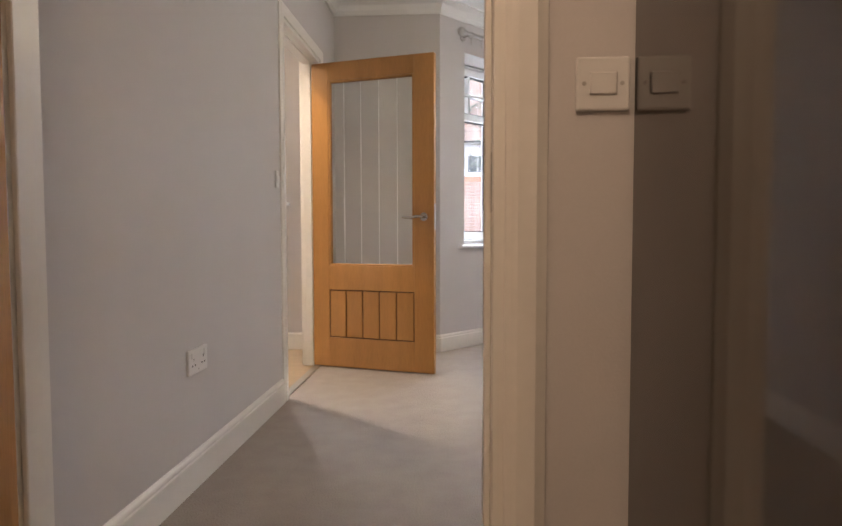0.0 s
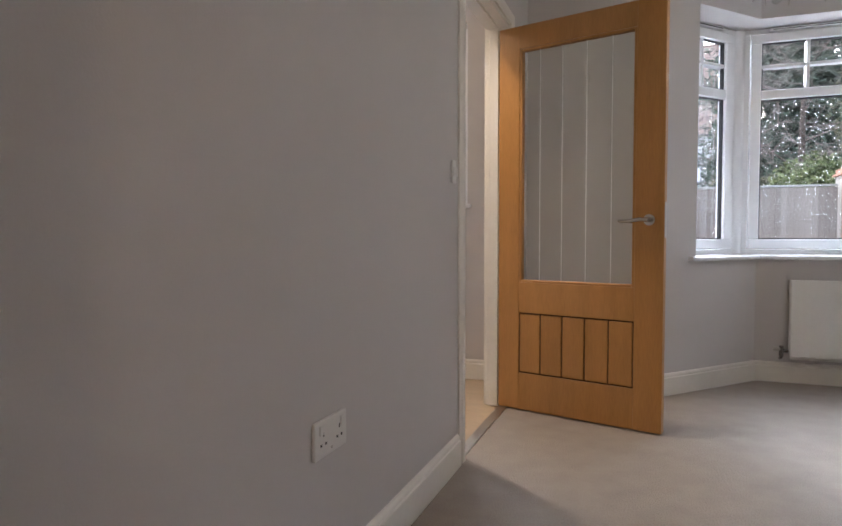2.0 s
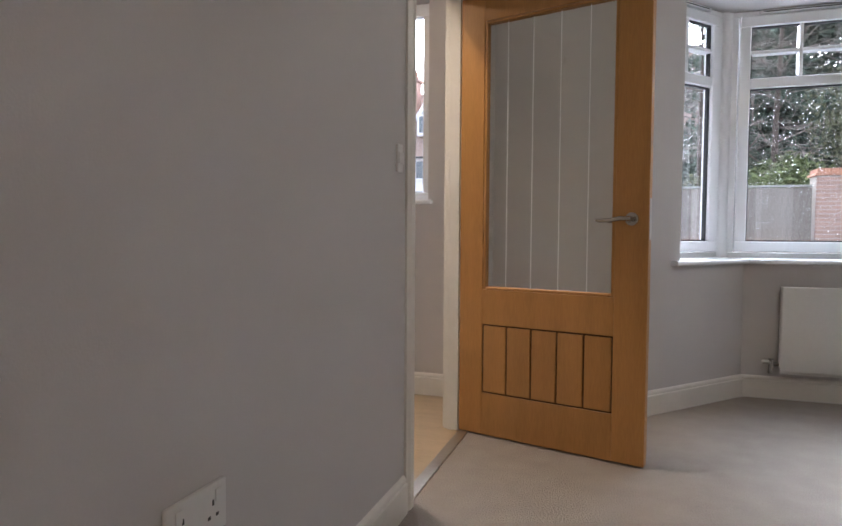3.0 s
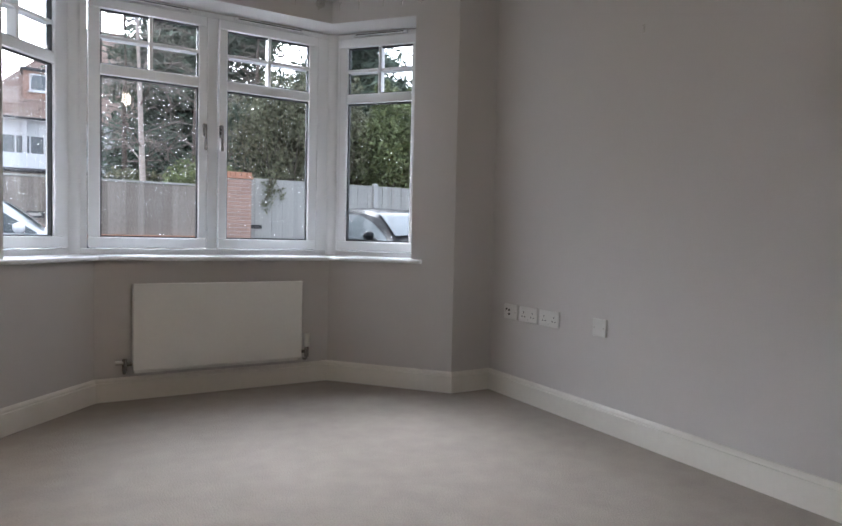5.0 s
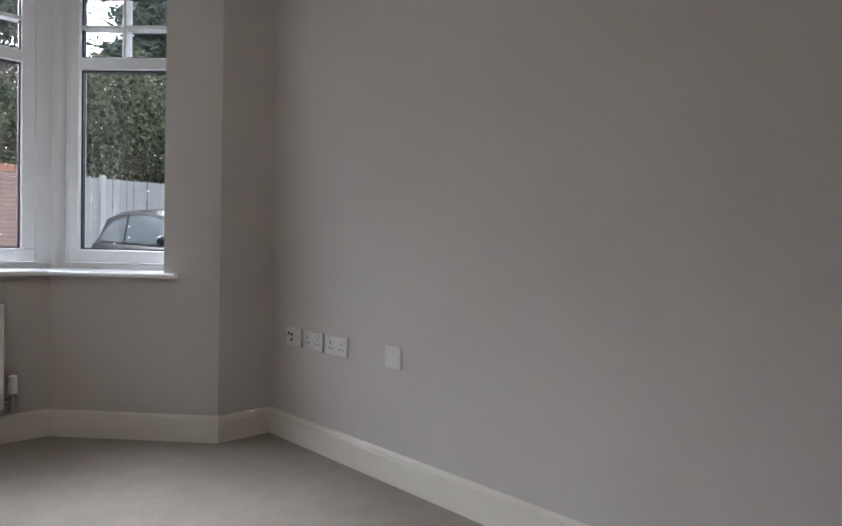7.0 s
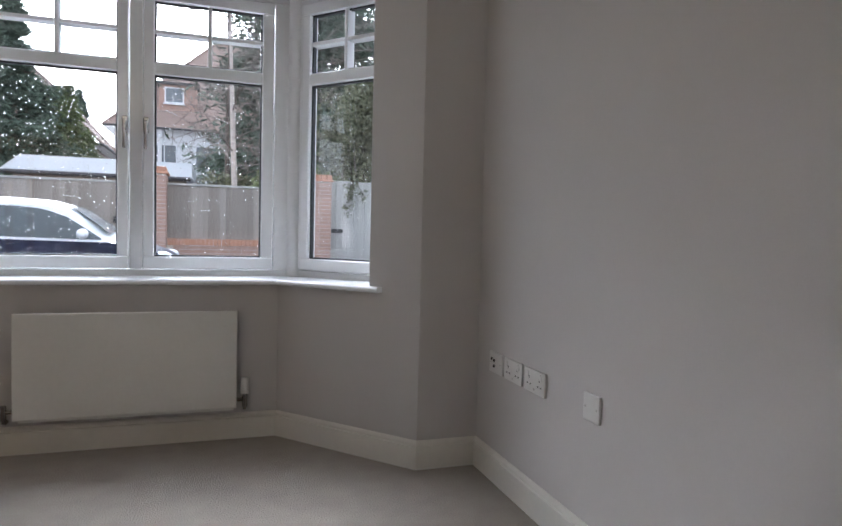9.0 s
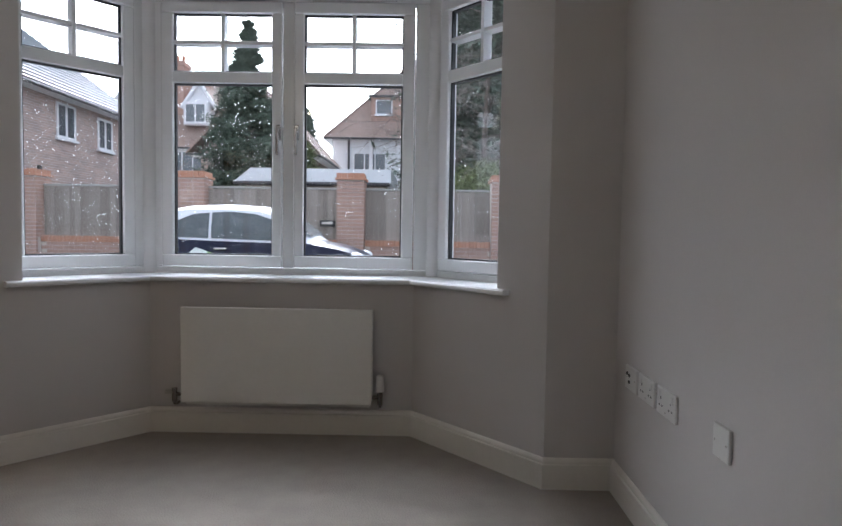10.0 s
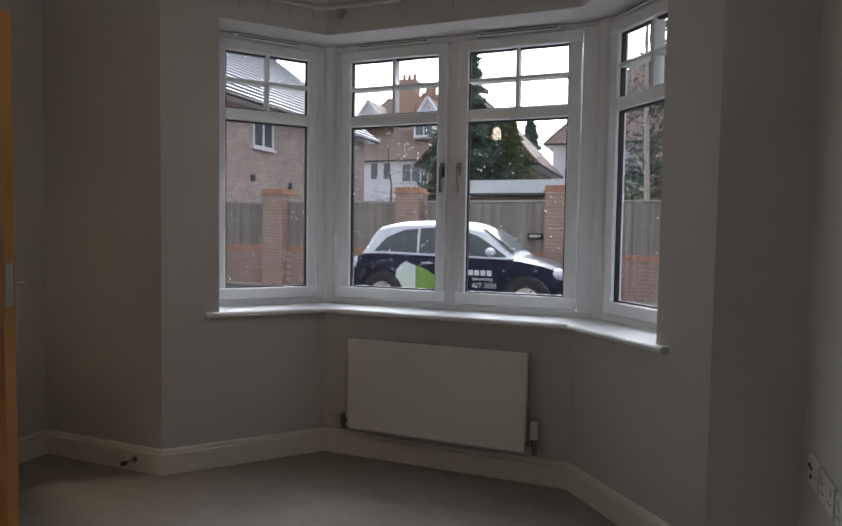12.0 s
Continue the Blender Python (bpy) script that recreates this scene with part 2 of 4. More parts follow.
def door_casing(name, x0, x1, y0, y1, height, m, stop):
    """Lining, stops and moulded architraves of a doorway in a wall that lies along x, at the pose m."""
    top = thing(name, "cream gloss door lining with moulded architraves", "door frame", m, kind="structure")
    t = 0.028
    part("lining", box(x0, x0 + t, y0, y1, 0, height, 0.002), TRIM, top)
    part("lining", box(x1 - t, x1, y0, y1, 0, height, 0.002), TRIM, top)
    part("lining_head", box(x0 + t, x1 - t, y0, y1, height - t, height, 0.002), TRIM, top)
    part("door_stop", box(x0 + t, x0 + t + 0.012, *stop, 0, height - t, 0.002), TRIM, top)
    part("door_stop", box(x1 - t - 0.012, x1 - t, *stop, 0, height - t, 0.002), TRIM, top)
    part("door_stop", box(x0 + t + 0.012, x1 - t - 0.012, *stop, height - t - 0.012, height - t, 0.002), TRIM, top)
    w = 0.068
    for yy, sgn in ((y0, -1), (y1, 1)):
        prof = [(0.0, 0.0), (0.012, 0.0), (0.014, 0.01), (0.018, 0.02), (0.018, 0.05), (0.012, 0.06), (0.008, w), (0.0, w)]
        for k, xe, way in ((0, x0 + 0.008, -1), (1, x1 - 0.008, 1)):
            bm = bmesh.new()
            low = [bm.verts.new((xe + way * v, yy + sgn * u, 0)) for u, v in prof]
            high = [bm.verts.new((xe + way * v, yy + sgn * u, height - 0.008 + v)) for u, v in prof]
            for j in range(len(prof)):
                i = (j + 1) % len(prof)
                bm.faces.new((low[j], low[i], high[i], high[j]))
            bm.faces.new(low), bm.faces.new(high)
            part("architrave", bm, TRIM, top)
        bm = bmesh.new()
        a = [bm.verts.new((x0 + 0.008 - v, yy + sgn * u, height - 0.008 + v)) for u, v in prof]
        b = [bm.verts.new((x1 - 0.008 + v, yy + sgn * u, height - 0.008 + v)) for u, v in prof]
        for j in range(len(prof)):
            i = (j + 1) % len(prof)
            bm.faces.new((a[j], a[i], b[i], b[j]))
        bm.faces.new(a), bm.faces.new(b)
        part("architrave_head", bm, TRIM, top)
    return top


south_frame = door_casing("door_frame_1", DX0, DX1, DY0, DY1, 2.03, Matrix(), (0.92, 0.97))
part("strike_plate", box(DX1 - 0.0295, DX1 - 0.028, 0.892, 0.918, 0.93, 1.03), STEEL, south_frame, "worn steel strike plate")
# in the west wall: local x runs along the world's y, local y along -x
west_frame = door_casing("door_frame_2", 3.065, 3.925, 0.0, 0.12, 2.03, Matrix(((0, -1, 0, 0), (1, 0, 0, 0), (0, 0, 1, 0), (0, 0, 0, 1))), (0.05, 0.10))


def oak_door(name, label, m, W=0.835, H=1.981, hinge_side=1, st=0.118, sl=0.130, z3=0.665):
    """A glazed cottage door. Local x from the hinge, y through its thickness, z up."""
    top = thing(name, label, "door", m)
    t, z1, z2, z4 = 0.02, 0.192, z3 - 0.157, 1.860
    part("stile", box(0, st, -t, t, 0, H, 0.002), OAK, top)
    part("stile", box(W - sl, W, -t, t, 0, H, 0.002), OAK, top)
    part("bottom_rail", box(st, W - sl, -t, t, 0, z1, 0.001), OAK, top)
    part("middle_rail", box(st, W - sl, -t, t, z2, z3, 0.001), OAK, top)
    part("top_rail", box(st, W - sl, -t, t, z4, H, 0.001), OAK, top)
    part("groove_backing", box(st, W - sl, -t + 0.008, t - 0.008, z1, z2), OAK_DARK, top, "dark grooves between the boards")
    g, n = 0.007, 5
    bw = (W - st - sl - g * (n + 1)) / n
    for i in range(n):
        x = st + g + i * (bw + g)
        part("board", box(x, x + bw, -t + 0.002, t - 0.002, z1 + g, z2 - g, 0.002), OAK, top)
    b = 0.014
    for x0, x1, za, zb in ((st, st + b, z3, z4), (W - sl - b, W - sl, z3, z4), (st + b, W - sl - b, z3, z3 + b), (st + b, W - sl - b, z4 - b, z4)):
        bm = box(x0, x1, -t + 0.003, -0.004, za, zb, 0.003)
        box(x0, x1, 0.004, t - 0.003, za, zb, 0.003, bm=bm)
        part("glazing_bead", bm, OAK, top)
    pane = part("glass_pane", box(st + 0.004, W - sl - 0.004, -0.0035, 0.0035, z3 + 0.004, z4 - 0.004), DOORGLASS, top, "clear door glass")
    pane.visible_shadow = False
    for f in (0.18, 0.38, 0.59, 0.80):
        u = st + f * (W - st - sl)
        part("etched_line", box(u - 0.0009, u + 0.0009, -0.0042, 0.0042, z3 + 0.015, z4 - 0.015), ETCHED, pane, "frosted etched line")
    hx, hz = W - 0.064, 0.978
    for s in (-1, 1):
        rose = part("rose", rod((hx, s * t, hz), (hx, s * (t + 0.010), hz), 0.026, sides=24), CHROME, top, "chrome rose", True)
        part("neck", rod((hx, s * (t + 0.010), hz), (hx, s * (t + 0.045), hz), 0.010), CHROME, rose, smooth=True)
        pts = [(hx + 0.006, s * (t + 0.045), hz), (hx - 0.03, s * (t + 0.048), hz + 0.002), (hx - 0.075, s * (t + 0.047), hz - 0.005), (hx - 0.115, s * (t + 0.042), hz - 0.006), (hx - 0.132, s * (t + 0.040), hz - 0.003)]
        part("lever", tube(pts, [0.010, 0.010, 0.0085, 0.008, 0.006]), CHROME, rose, "chrome lever", True)
    part("latch_plate", box(W, W + 0.0015, -0.012, 0.012, hz - 0.08, hz + 0.08), STEEL, top, "steel latch plate")
    for z in (0.22, 0.99, 1.76):
        part("hinge", rod((-0.004, hinge_side * (t + 0.001), z - 0.045), (-0.004, hinge_side * (t + 0.001), z + 0.045), 0.006), STEEL, top, "steel butt hinge", True)
    return top


oak_door("door_2", "open glazed oak door in the doorway to the porch", pose(-0.038, 3.900, 0.008, 0, 0, -15.6), W=0.842, H=1.975)
oak_door("door_1", "open glazed oak door in the doorway to the hall", pose(0.166, 0.822, 0.008, 0, 0, -85.3), W=0.762, hinge_side=-1, st=0.110, z3=0.638)


# ---- bay windows ----
def window_unit(name, a, b, lights, ends, handle_at=()):
    """A white casement window between two plan points, with the outside on its left as one looks from a to b.
    lights: the glass spans along it. Local x along, y outwards."""
    a, b = Vector(a), Vector(b)
    way = (b - a).normalized()
    L = (b - a).length
    m = Matrix(((way.x, -way.y, 0, a.x), (way.y, way.x, 0, a.y), (0, 0, 1, 0), (0, 0, 0, 1)))
    top = thing(name, "white uPVC casement window with small panes above", "window", m, kind="structure")
    f, z0, z1 = 0.045, SILL + 0.012, HEAD
    g0, gt, gu, g1 = 0.888, 1.790, 1.850, 2.152
    lo, hi = -0.035, 0.035
    part("window_frame", box(0, L, lo, hi, z0, z0 + f, 0.004), UPVC, top)
    part("window_frame", box(0, L, lo, hi, z1 - 0.03, z1, 0.004), UPVC, top)
    edges = [0.0] + [(p[1] + q[0]) / 2 for p, q in zip(lights, lights[1:])] + [L]
    for i, e in enumerate(edges):
        w0, w1 = (0, ends[0]) if i == 0 else (L - ends[1], L) if i == len(edges) - 1 else (e - 0.03, e + 0.03)
        part("window_frame", box(w0, w1, lo, hi, z0 + f, z1 - 0.03, 0.004), UPVC, top)
    for p, (u0, u1) in enumerate(lights):
        s0 = (ends[0] if p == 0 else edges[p] + 0.03) + 0.004
        s1 = (L - ends[1] if p == len(lights) - 1 else edges[p + 1] - 0.03) - 0.004
        sl, sh = lo - 0.018, hi - 0.02
        sash = part("sash", box(s0, s1, sl, sh, z0 + f + 0.004, g0, 0.005), UPVC, top)
        for args in ((s0, s1, g1, z1 - 0.034), (s0, u0, g0, g1), (u1, s1, g0, g1), (u0, u1, gt, gu)):
            part("sash_bar", box(args[0], args[1], sl, sh, args[2], args[3], 0.005), UPVC, sash)
        mid, mz = (u0 + u1) / 2, (gu + g1) / 2
        part("glazing_bar", box(mid - 0.010, mid + 0.010, sl + 0.008, sh + 0.004, gu, g1, 0.003), UPVC, sash)
        part("glazing_bar", box(u0, mid - 0.010, sl + 0.008, sh + 0.004, mz - 0.010, mz + 0.010, 0.003), UPVC, sash)
        part("glazing_bar", box(mid + 0.010, u1, sl + 0.008, sh + 0.004, mz - 0.010, mz + 0.010, 0.003), UPVC, sash)
        for za, zb in ((g0, gt), (gu, g1)):
            e = 0.0075
            for q in ((u0, u1, za, za + e), (u0, u1, zb - e, zb), (u0, u0 + e, za + e, zb - e), (u1 - e, u1, za + e, zb - e)):
                part("gasket", box(q[0], q[1], -0.032, -0.008, q[2], q[3]), GASKET, sash, "black rubber gasket")
            pane = part("pane", box(u0 - 0.005, u1 + 0.005, -0.006, 0.0, za - 0.005, zb + 0.005), GLASS, sash, "clear glass pane with raindrops")
            pane.visible_shadow = False
    for u0, u1 in lights:
        vent = part("trickle_vent", box(u0 + 0.04, u1 - 0.04, lo - 0.026, lo, z1 - 0.026, z1 - 0.006, 0.003), UPVC, top, "white trickle vent")
        part("vent_slot", box(u0 + 0.06, u1 - 0.06, lo - 0.0275, lo - 0.0258, z1 - 0.019, z1 - 0.014), DARK, vent, "dark vent slot")
    for hx, hz in handle_at:
        base = part("handle_base", box(hx - 0.013, hx + 0.013, lo - 0.034, lo - 0.018, hz - 0.005, hz + 0.075, 0.005), HANDLE, top, "chrome window handle")
        part("handle_lever", box(hx - 0.008, hx + 0.008, lo - 0.062, lo - 0.050, hz - 0.085, hz + 0.055, 0.004), HANDLE, base)
        part("handle_neck", rod((hx, lo - 0.05, hz + 0.04), (hx, lo - 0.034, hz + 0.04), 0.009), CHROME, base, smooth=True)
    return top


O = 0.25
mit = O * math.tan(math.acos(side_l.x) / 2)
wl, wr = (BAY[2][0] - mit, YB + O), (BAY[1][0] + mit, YB + O)
LS = (Vector(BAY[2]) - Vector(BAY[3])).length - REV + mit
end_l = along(BAY[3], side_l, REV, out_l, O)
end_r = along(BAY[0], side_r, REV, out_r, O)
LC = wr[0] - wl[0]
front_window = window_unit("window_2", wl, wr, [(0.150, 0.672), (0.840, 1.358)], (0.085, 0.122), [(0.708, 1.50), (0.804, 1.50)])
window_unit("window_1", end_l, wl, [(0.066, LS - 0.155)], (0.02, 0.092))
window_unit("window_3", wr, end_r, [(0.128, LS - 0.092)], (0.070, 0.035))
for px in (0.0, LC):
    part("corner_post", rod((px, 0.004, SILL + 0.02), (px, 0.004, HEAD), 0.066, sides=12), UPVC, front_window, smooth=True)
H = 0.07
nose = [along(BAY[0], side_r, REV - H), BAY[1], BAY[2], along(BAY[3], side_l, REV - H)]
bm = sweep([(0.0, SILL), (0.035, SILL), (0.042, SILL + 0.006), (0.042, SILL + 0.018), (0.035, SILL + 0.025), (0.0, SILL + 0.025)], nose)
inner = [along(BAY[0], side_r, REV), BAY[1], BAY[2], along(BAY[3], side_l, REV)]
sweep([(0.0, SILL), (0.0, SILL + 0.025), (-O + 0.03, SILL + 0.025), (-O + 0.03, SILL)], inner, bm=bm)
struct("window_sill", bm, UPVC, "white glossy window board round the bay")


# ---- radiator ----
def radiator():
    x0, x1, z0, z1, yf = 1.508, 2.448, 0.170, 0.643, 4.955
    top = thing("radiator", "white enamelled panel radiator under the bay window", "radiator", pose(0, 0, 0))
    bm = box(x0, x1, yf, yf + 0.012, z0, z1, 0.005, seg=2)
    part("front_panel", bm, RADIATOR, top)
    part("back_panel", box(x0 + 0.01, x1 - 0.01, yf + 0.045, yf + 0.056, z0 - 0.022, z1 - 0.005, 0.004), RADIATOR, top)
    part("side_cover", box(x0 - 0.002, x0 + 0.006, yf + 0.012, yf + 0.045, z0 + 0.02, z1 - 0.002, 0.002), RADIATOR, top)
    part("side_cover", box(x1 - 0.006, x1 + 0.002, yf + 0.012, yf + 0.045, z0 + 0.02, z1 - 0.002, 0.002), RADIATOR, top)
    bm = bmesh.new()
    n = 46
    for i in range(n):
        x = x0 + 0.015 + (x1 - x0 - 0.03) * i / n
        box(x, x + 0.010, yf + 0.013, yf + 0.044, z1 - 0.008, z1 - 0.003, bm=bm)
    part("top_grille", bm, RADIATOR, top)
    bm = bmesh.new()
    for i in range(30):
        x = x0 + 0.03 + (x1 - x0 - 0.06) * i / 30
        box(x, x + 0.003, yf + 0.014, yf + 0.044, z0 + 0.04, z1 - 0.02, bm=bm)
    part("fins", bm, RADIATOR, top)
    for x, s in ((x0, -1), (x1, 1)):
        y, z = yf + 0.03, z0 + 0.035
        part("valve_tail", rod((x, y, z), (x + s * 0.045, y, z), 0.009), HANDLE, top, "chrome valve", True)
        part("valve_body", rod((x + s * 0.04, y, z - 0.035), (x + s * 0.04, y, z + 0.03), 0.013), HANDLE, top, smooth=True)
        part("pipe", tube([(x + s * 0.04, y, z - 0.03), (x + s * 0.04, y, z - 0.045), (x + s * 0.04, y + 0.03, z - 0.055), (x + s * 0.04, YB, z - 0.055)], 0.0075), HANDLE, top, smooth=True)
        if s > 0:
            head = rod((x + s * 0.04, y, z + 0.03), (x + s * 0.04, y, z + 0.105), 0.021, sides=16, r2=0.018)
            ball((x + s * 0.04, y, z + 0.105), 0.018, head, squash=(1, 1, 0.5))
            part("thermostatic_head", head, PLASTIC, top, "white thermostatic valve head", True)
        else:
            part("lockshield_cap", rod((x + s * 0.04, y, z + 0.01), (x + s * 0.085, y, z + 0.01), 0.012, sides=14), STEEL, top, smooth=True)
    for x in (x0 + 0.12, x1 - 0.12):
        part("wall_bracket", box(x - 0.015, x + 0.015, yf + 0.054, YB, z0 + 0.03, z1 - 0.03), STEEL, top)
    return top


radiator()


# ---- porch beyond the west doorway, and hall behind the near wall ----
struct("floor_porch", box(-1.75, -0.002, 2.0, 4.6, -0.12, -0.004), LAMINATE, "pale wood-effect floor of the porch")
PW0, PW1, PZ0, PZ1 = -1.45, -0.385, 1.09, 2.25
bm = box(-1.75, PW0, 4.46, 4.72, -0.12, CEILING)
box(PW1, -0.12, 4.46, 4.72, -0.12, CEILING, bm=bm)
box(PW0, PW1, 4.46, 4.72, -0.12, PZ0, bm=bm)
box(PW0, PW1, 4.46, 4.72, PZ1, CEILING, bm=bm)
struct("wall_porch_north", bm, WALL, "off-white painted porch wall with a window")
struct("wall_porch_west", box(-1.87, -1.75, 1.9, 4.72, -0.12, CEILING), WALL, "off-white painted porch wall")
struct("wall_porch_south", box(-1.75, -0.12, 1.88, 2.0, -0.12, CEILING), WALL, "off-white painted porch wall")
struct("baseboard_porch", sweep(SKIRT, [(-0.12, 4.46), (-1.75, 4.46), (-1.75, 2.0), (-0.12, 2.0)]), TRIM, "cream gloss skirting board")
struct("window_sill_porch", box(PW0 - 0.03, PW1 + 0.03, 4.425, 4.46, PZ0, PZ0 + 0.025, 0.006), UPVC, "white porch window board")
top = thing("window_4", "white uPVC porch window", "window", pose(0, 4.60, 0), kind="structure")
for a in ((PW0, PW1, PZ0, PZ0 + 0.07), (PW0, PW1, PZ1 - 0.07, PZ1), (PW0, PW0 + 0.07, PZ0 + 0.07, PZ1 - 0.07), (PW1 - 0.07, PW1, PZ0 + 0.07, PZ1 - 0.07)):
    part("window_frame", box(a[0], a[1], -0.03, 0.03, a[2], a[3], 0.004), UPVC, top)
part("pane", box(PW0 + 0.06, PW1 - 0.06, -0.003, 0.003, PZ0 + 0.06, PZ1 - 0.06), GLASS, top).visible_shadow = False

struct("trim_threshold", box(-0.045, 0.004, 3.094, 3.896, 0.0, 0.006, 0.002), STEEL, "worn metal threshold strip")
struct("wall_hall_south", box(-0.12, 2.4, -1.82, -1.7, -0.12, CEILING), WALL, "off-white painted hall wall")
struct("wall_hall_east", box(1.62, 1.74, -1.7, 0.87, -0.12, CEILING), WALL, "off-white painted hall wall")


def hall_cupboard():
    """A tall dark cupboard with a mirror-like gloss side, standing against the near wall."""
    top = thing("hall_cupboard", "tall dark brown high-gloss cupboard beside the doorway", "cupboard", pose(0, 0, 0))
    part("body", box(1.225, 1.60, 0.10, 0.855, 0.06, 2.38, 0.003), GLOSS, top)
    part("side_panel", box(1.215, 1.225, 0.10, 0.855, 0.0, 2.40, 0.002), GLOSS, top, "dark mirror-gloss side panel")
    part("plinth", box(1.29, 1.60, 0.12, 0.855, 0.0, 0.06), DARK, top)
    return top


hall_cupboard()


# ---- switches and sockets ----
def wall_plate(name, label, category, m, w, h, kind, group=""):
    """Local x to the right on the wall, y out of the wall, z up, from the middle of the plate."""
    top = thing(name, label, category, m, group)
    part("plate", box(-w / 2, w / 2, 0, 0.010, -h / 2, h / 2, 0.004, seg=2), PLASTIC, top)
    for x in ((-1, 1) if kind != "double" else (0,)):
        xx = x * w * 0.35
        part("screw", rod((xx, 0.0095, 0 if kind != "double" else -h * 0.33), (xx, 0.0112, 0 if kind != "double" else -h * 0.33), 0.0035), STEEL, top, "small brass-coloured screw")
    if kind == "double":
        for s in (-1, 1):
            x = s * w * 0.25
            part("rocker", box(x - 0.008 + s * 0.012, x + 0.008 + s * 0.012, 0.010, 0.0135, 0.012, 0.034, 0.001), PLASTIC, top)
            part("earth_slot", box(x - 0.0025, x + 0.0025, 0.0098, 0.0104, 0.006, 0.016), DARK, top, "dark pin slot")
            for q in (-1, 1):
                part("pin_slot", box(x + q * 0.011 - 0.004, x + q * 0.011 + 0.004, 0.0098, 0.0104, -0.016, -0.010), DARK, top, "dark pin slot")
    elif kind == "switch":
        part("rocker", box(-0.022, 0.022, 0.010, 0.0145, -0.018, 0.018, 0.002), PLASTIC, top)
    elif kind == "media":
        for x, z in ((0.036, 0.014), (0.012, 0.010), (0.012, -0.014)):
            part("port", rod((x, 0.0095, z), (x, 0.014, z), 0.0065, sides=12), DARK, top, "dark round aerial port")
    return top


def on_east(y, z):
    return pose(X1, y, z, 0, 0, 90)


def on_west(y, z):
    return pose(0, y, z, 0, 0, -90)


wall_plate("media_outlet", "white aerial and data outlet on the wall", "socket", on_east(4.215, 0.50), 0.125, 0.088, "media")
wall_plate("double_socket", "white double power socket low on the wall", "socket", on_east(4.058, 0.50), 0.152, 0.088, "double", "sockets by the bay")
wall_plate("double_socket", "white double power socket low on the wall", "socket", on_east(3.882, 0.50), 0.155, 0.088, "double", "sockets by the bay")
wall_plate("fused_outlet", "white blank outlet plate low on the wall", "socket", on_east(3.517, 0.503), 0.088, 0.088, "blank")
wall_plate("double_socket", "white double power socket above the skirting", "socket", on_west(1.955, 0.443), 0.155, 0.090, "double")
wall_plate("light_switch", "white light switch beside the porch door", "switch", on_west(2.935, 1.16), 0.046, 0.088, "switch")
wall_plate("light_switch", "white light switch by the hall doorway", "switch", pose(1.167, DY0, 1.134, 0, 0, 180), 0.086, 0.086, "switch")


def wall_hook(m):
    top = thing("picture_hook", "small brass picture hook on the wall", "hook", m)
    part("nail", rod((0, 0, 0.012), (0, 0.012, 0.014), 0.003), STEEL, top)
    part("hook_plate", box(-0.005, 0.005, 0, 0.003, -0.018, 0.022, 0.001), STEEL, top)
    part("hook_tip", tube([(0, 0.002, -0.016), (0, 0.010, -0.02), (0, 0.014, -0.012)], 0.002, sides=6), STEEL, top)


wall_hook(on_east(3.314, 1.894))
wall_hook(pose(0.365, Y1, 1.82, 0, 0, 180))


def door_stop():
    top = thing("door_stopper", "chrome and rubber door stop on the skirting", "door stop", pose(0.624, Y1 - 0.018, 0.062))
    part("rose", rod((0, 0, 0), (0, -0.006, 0), 0.016, sides=16), CHROME, top, smooth=True)
    part("rod", rod((0, -0.006, 0), (0, -0.06, 0), 0.006), CHROME, top, smooth=True)
    part("rubber_tip", rod((0, -0.06, 0), (0, -0.08, 0), 0.012), DARK, top, "black rubber tip", True)


door_stop()


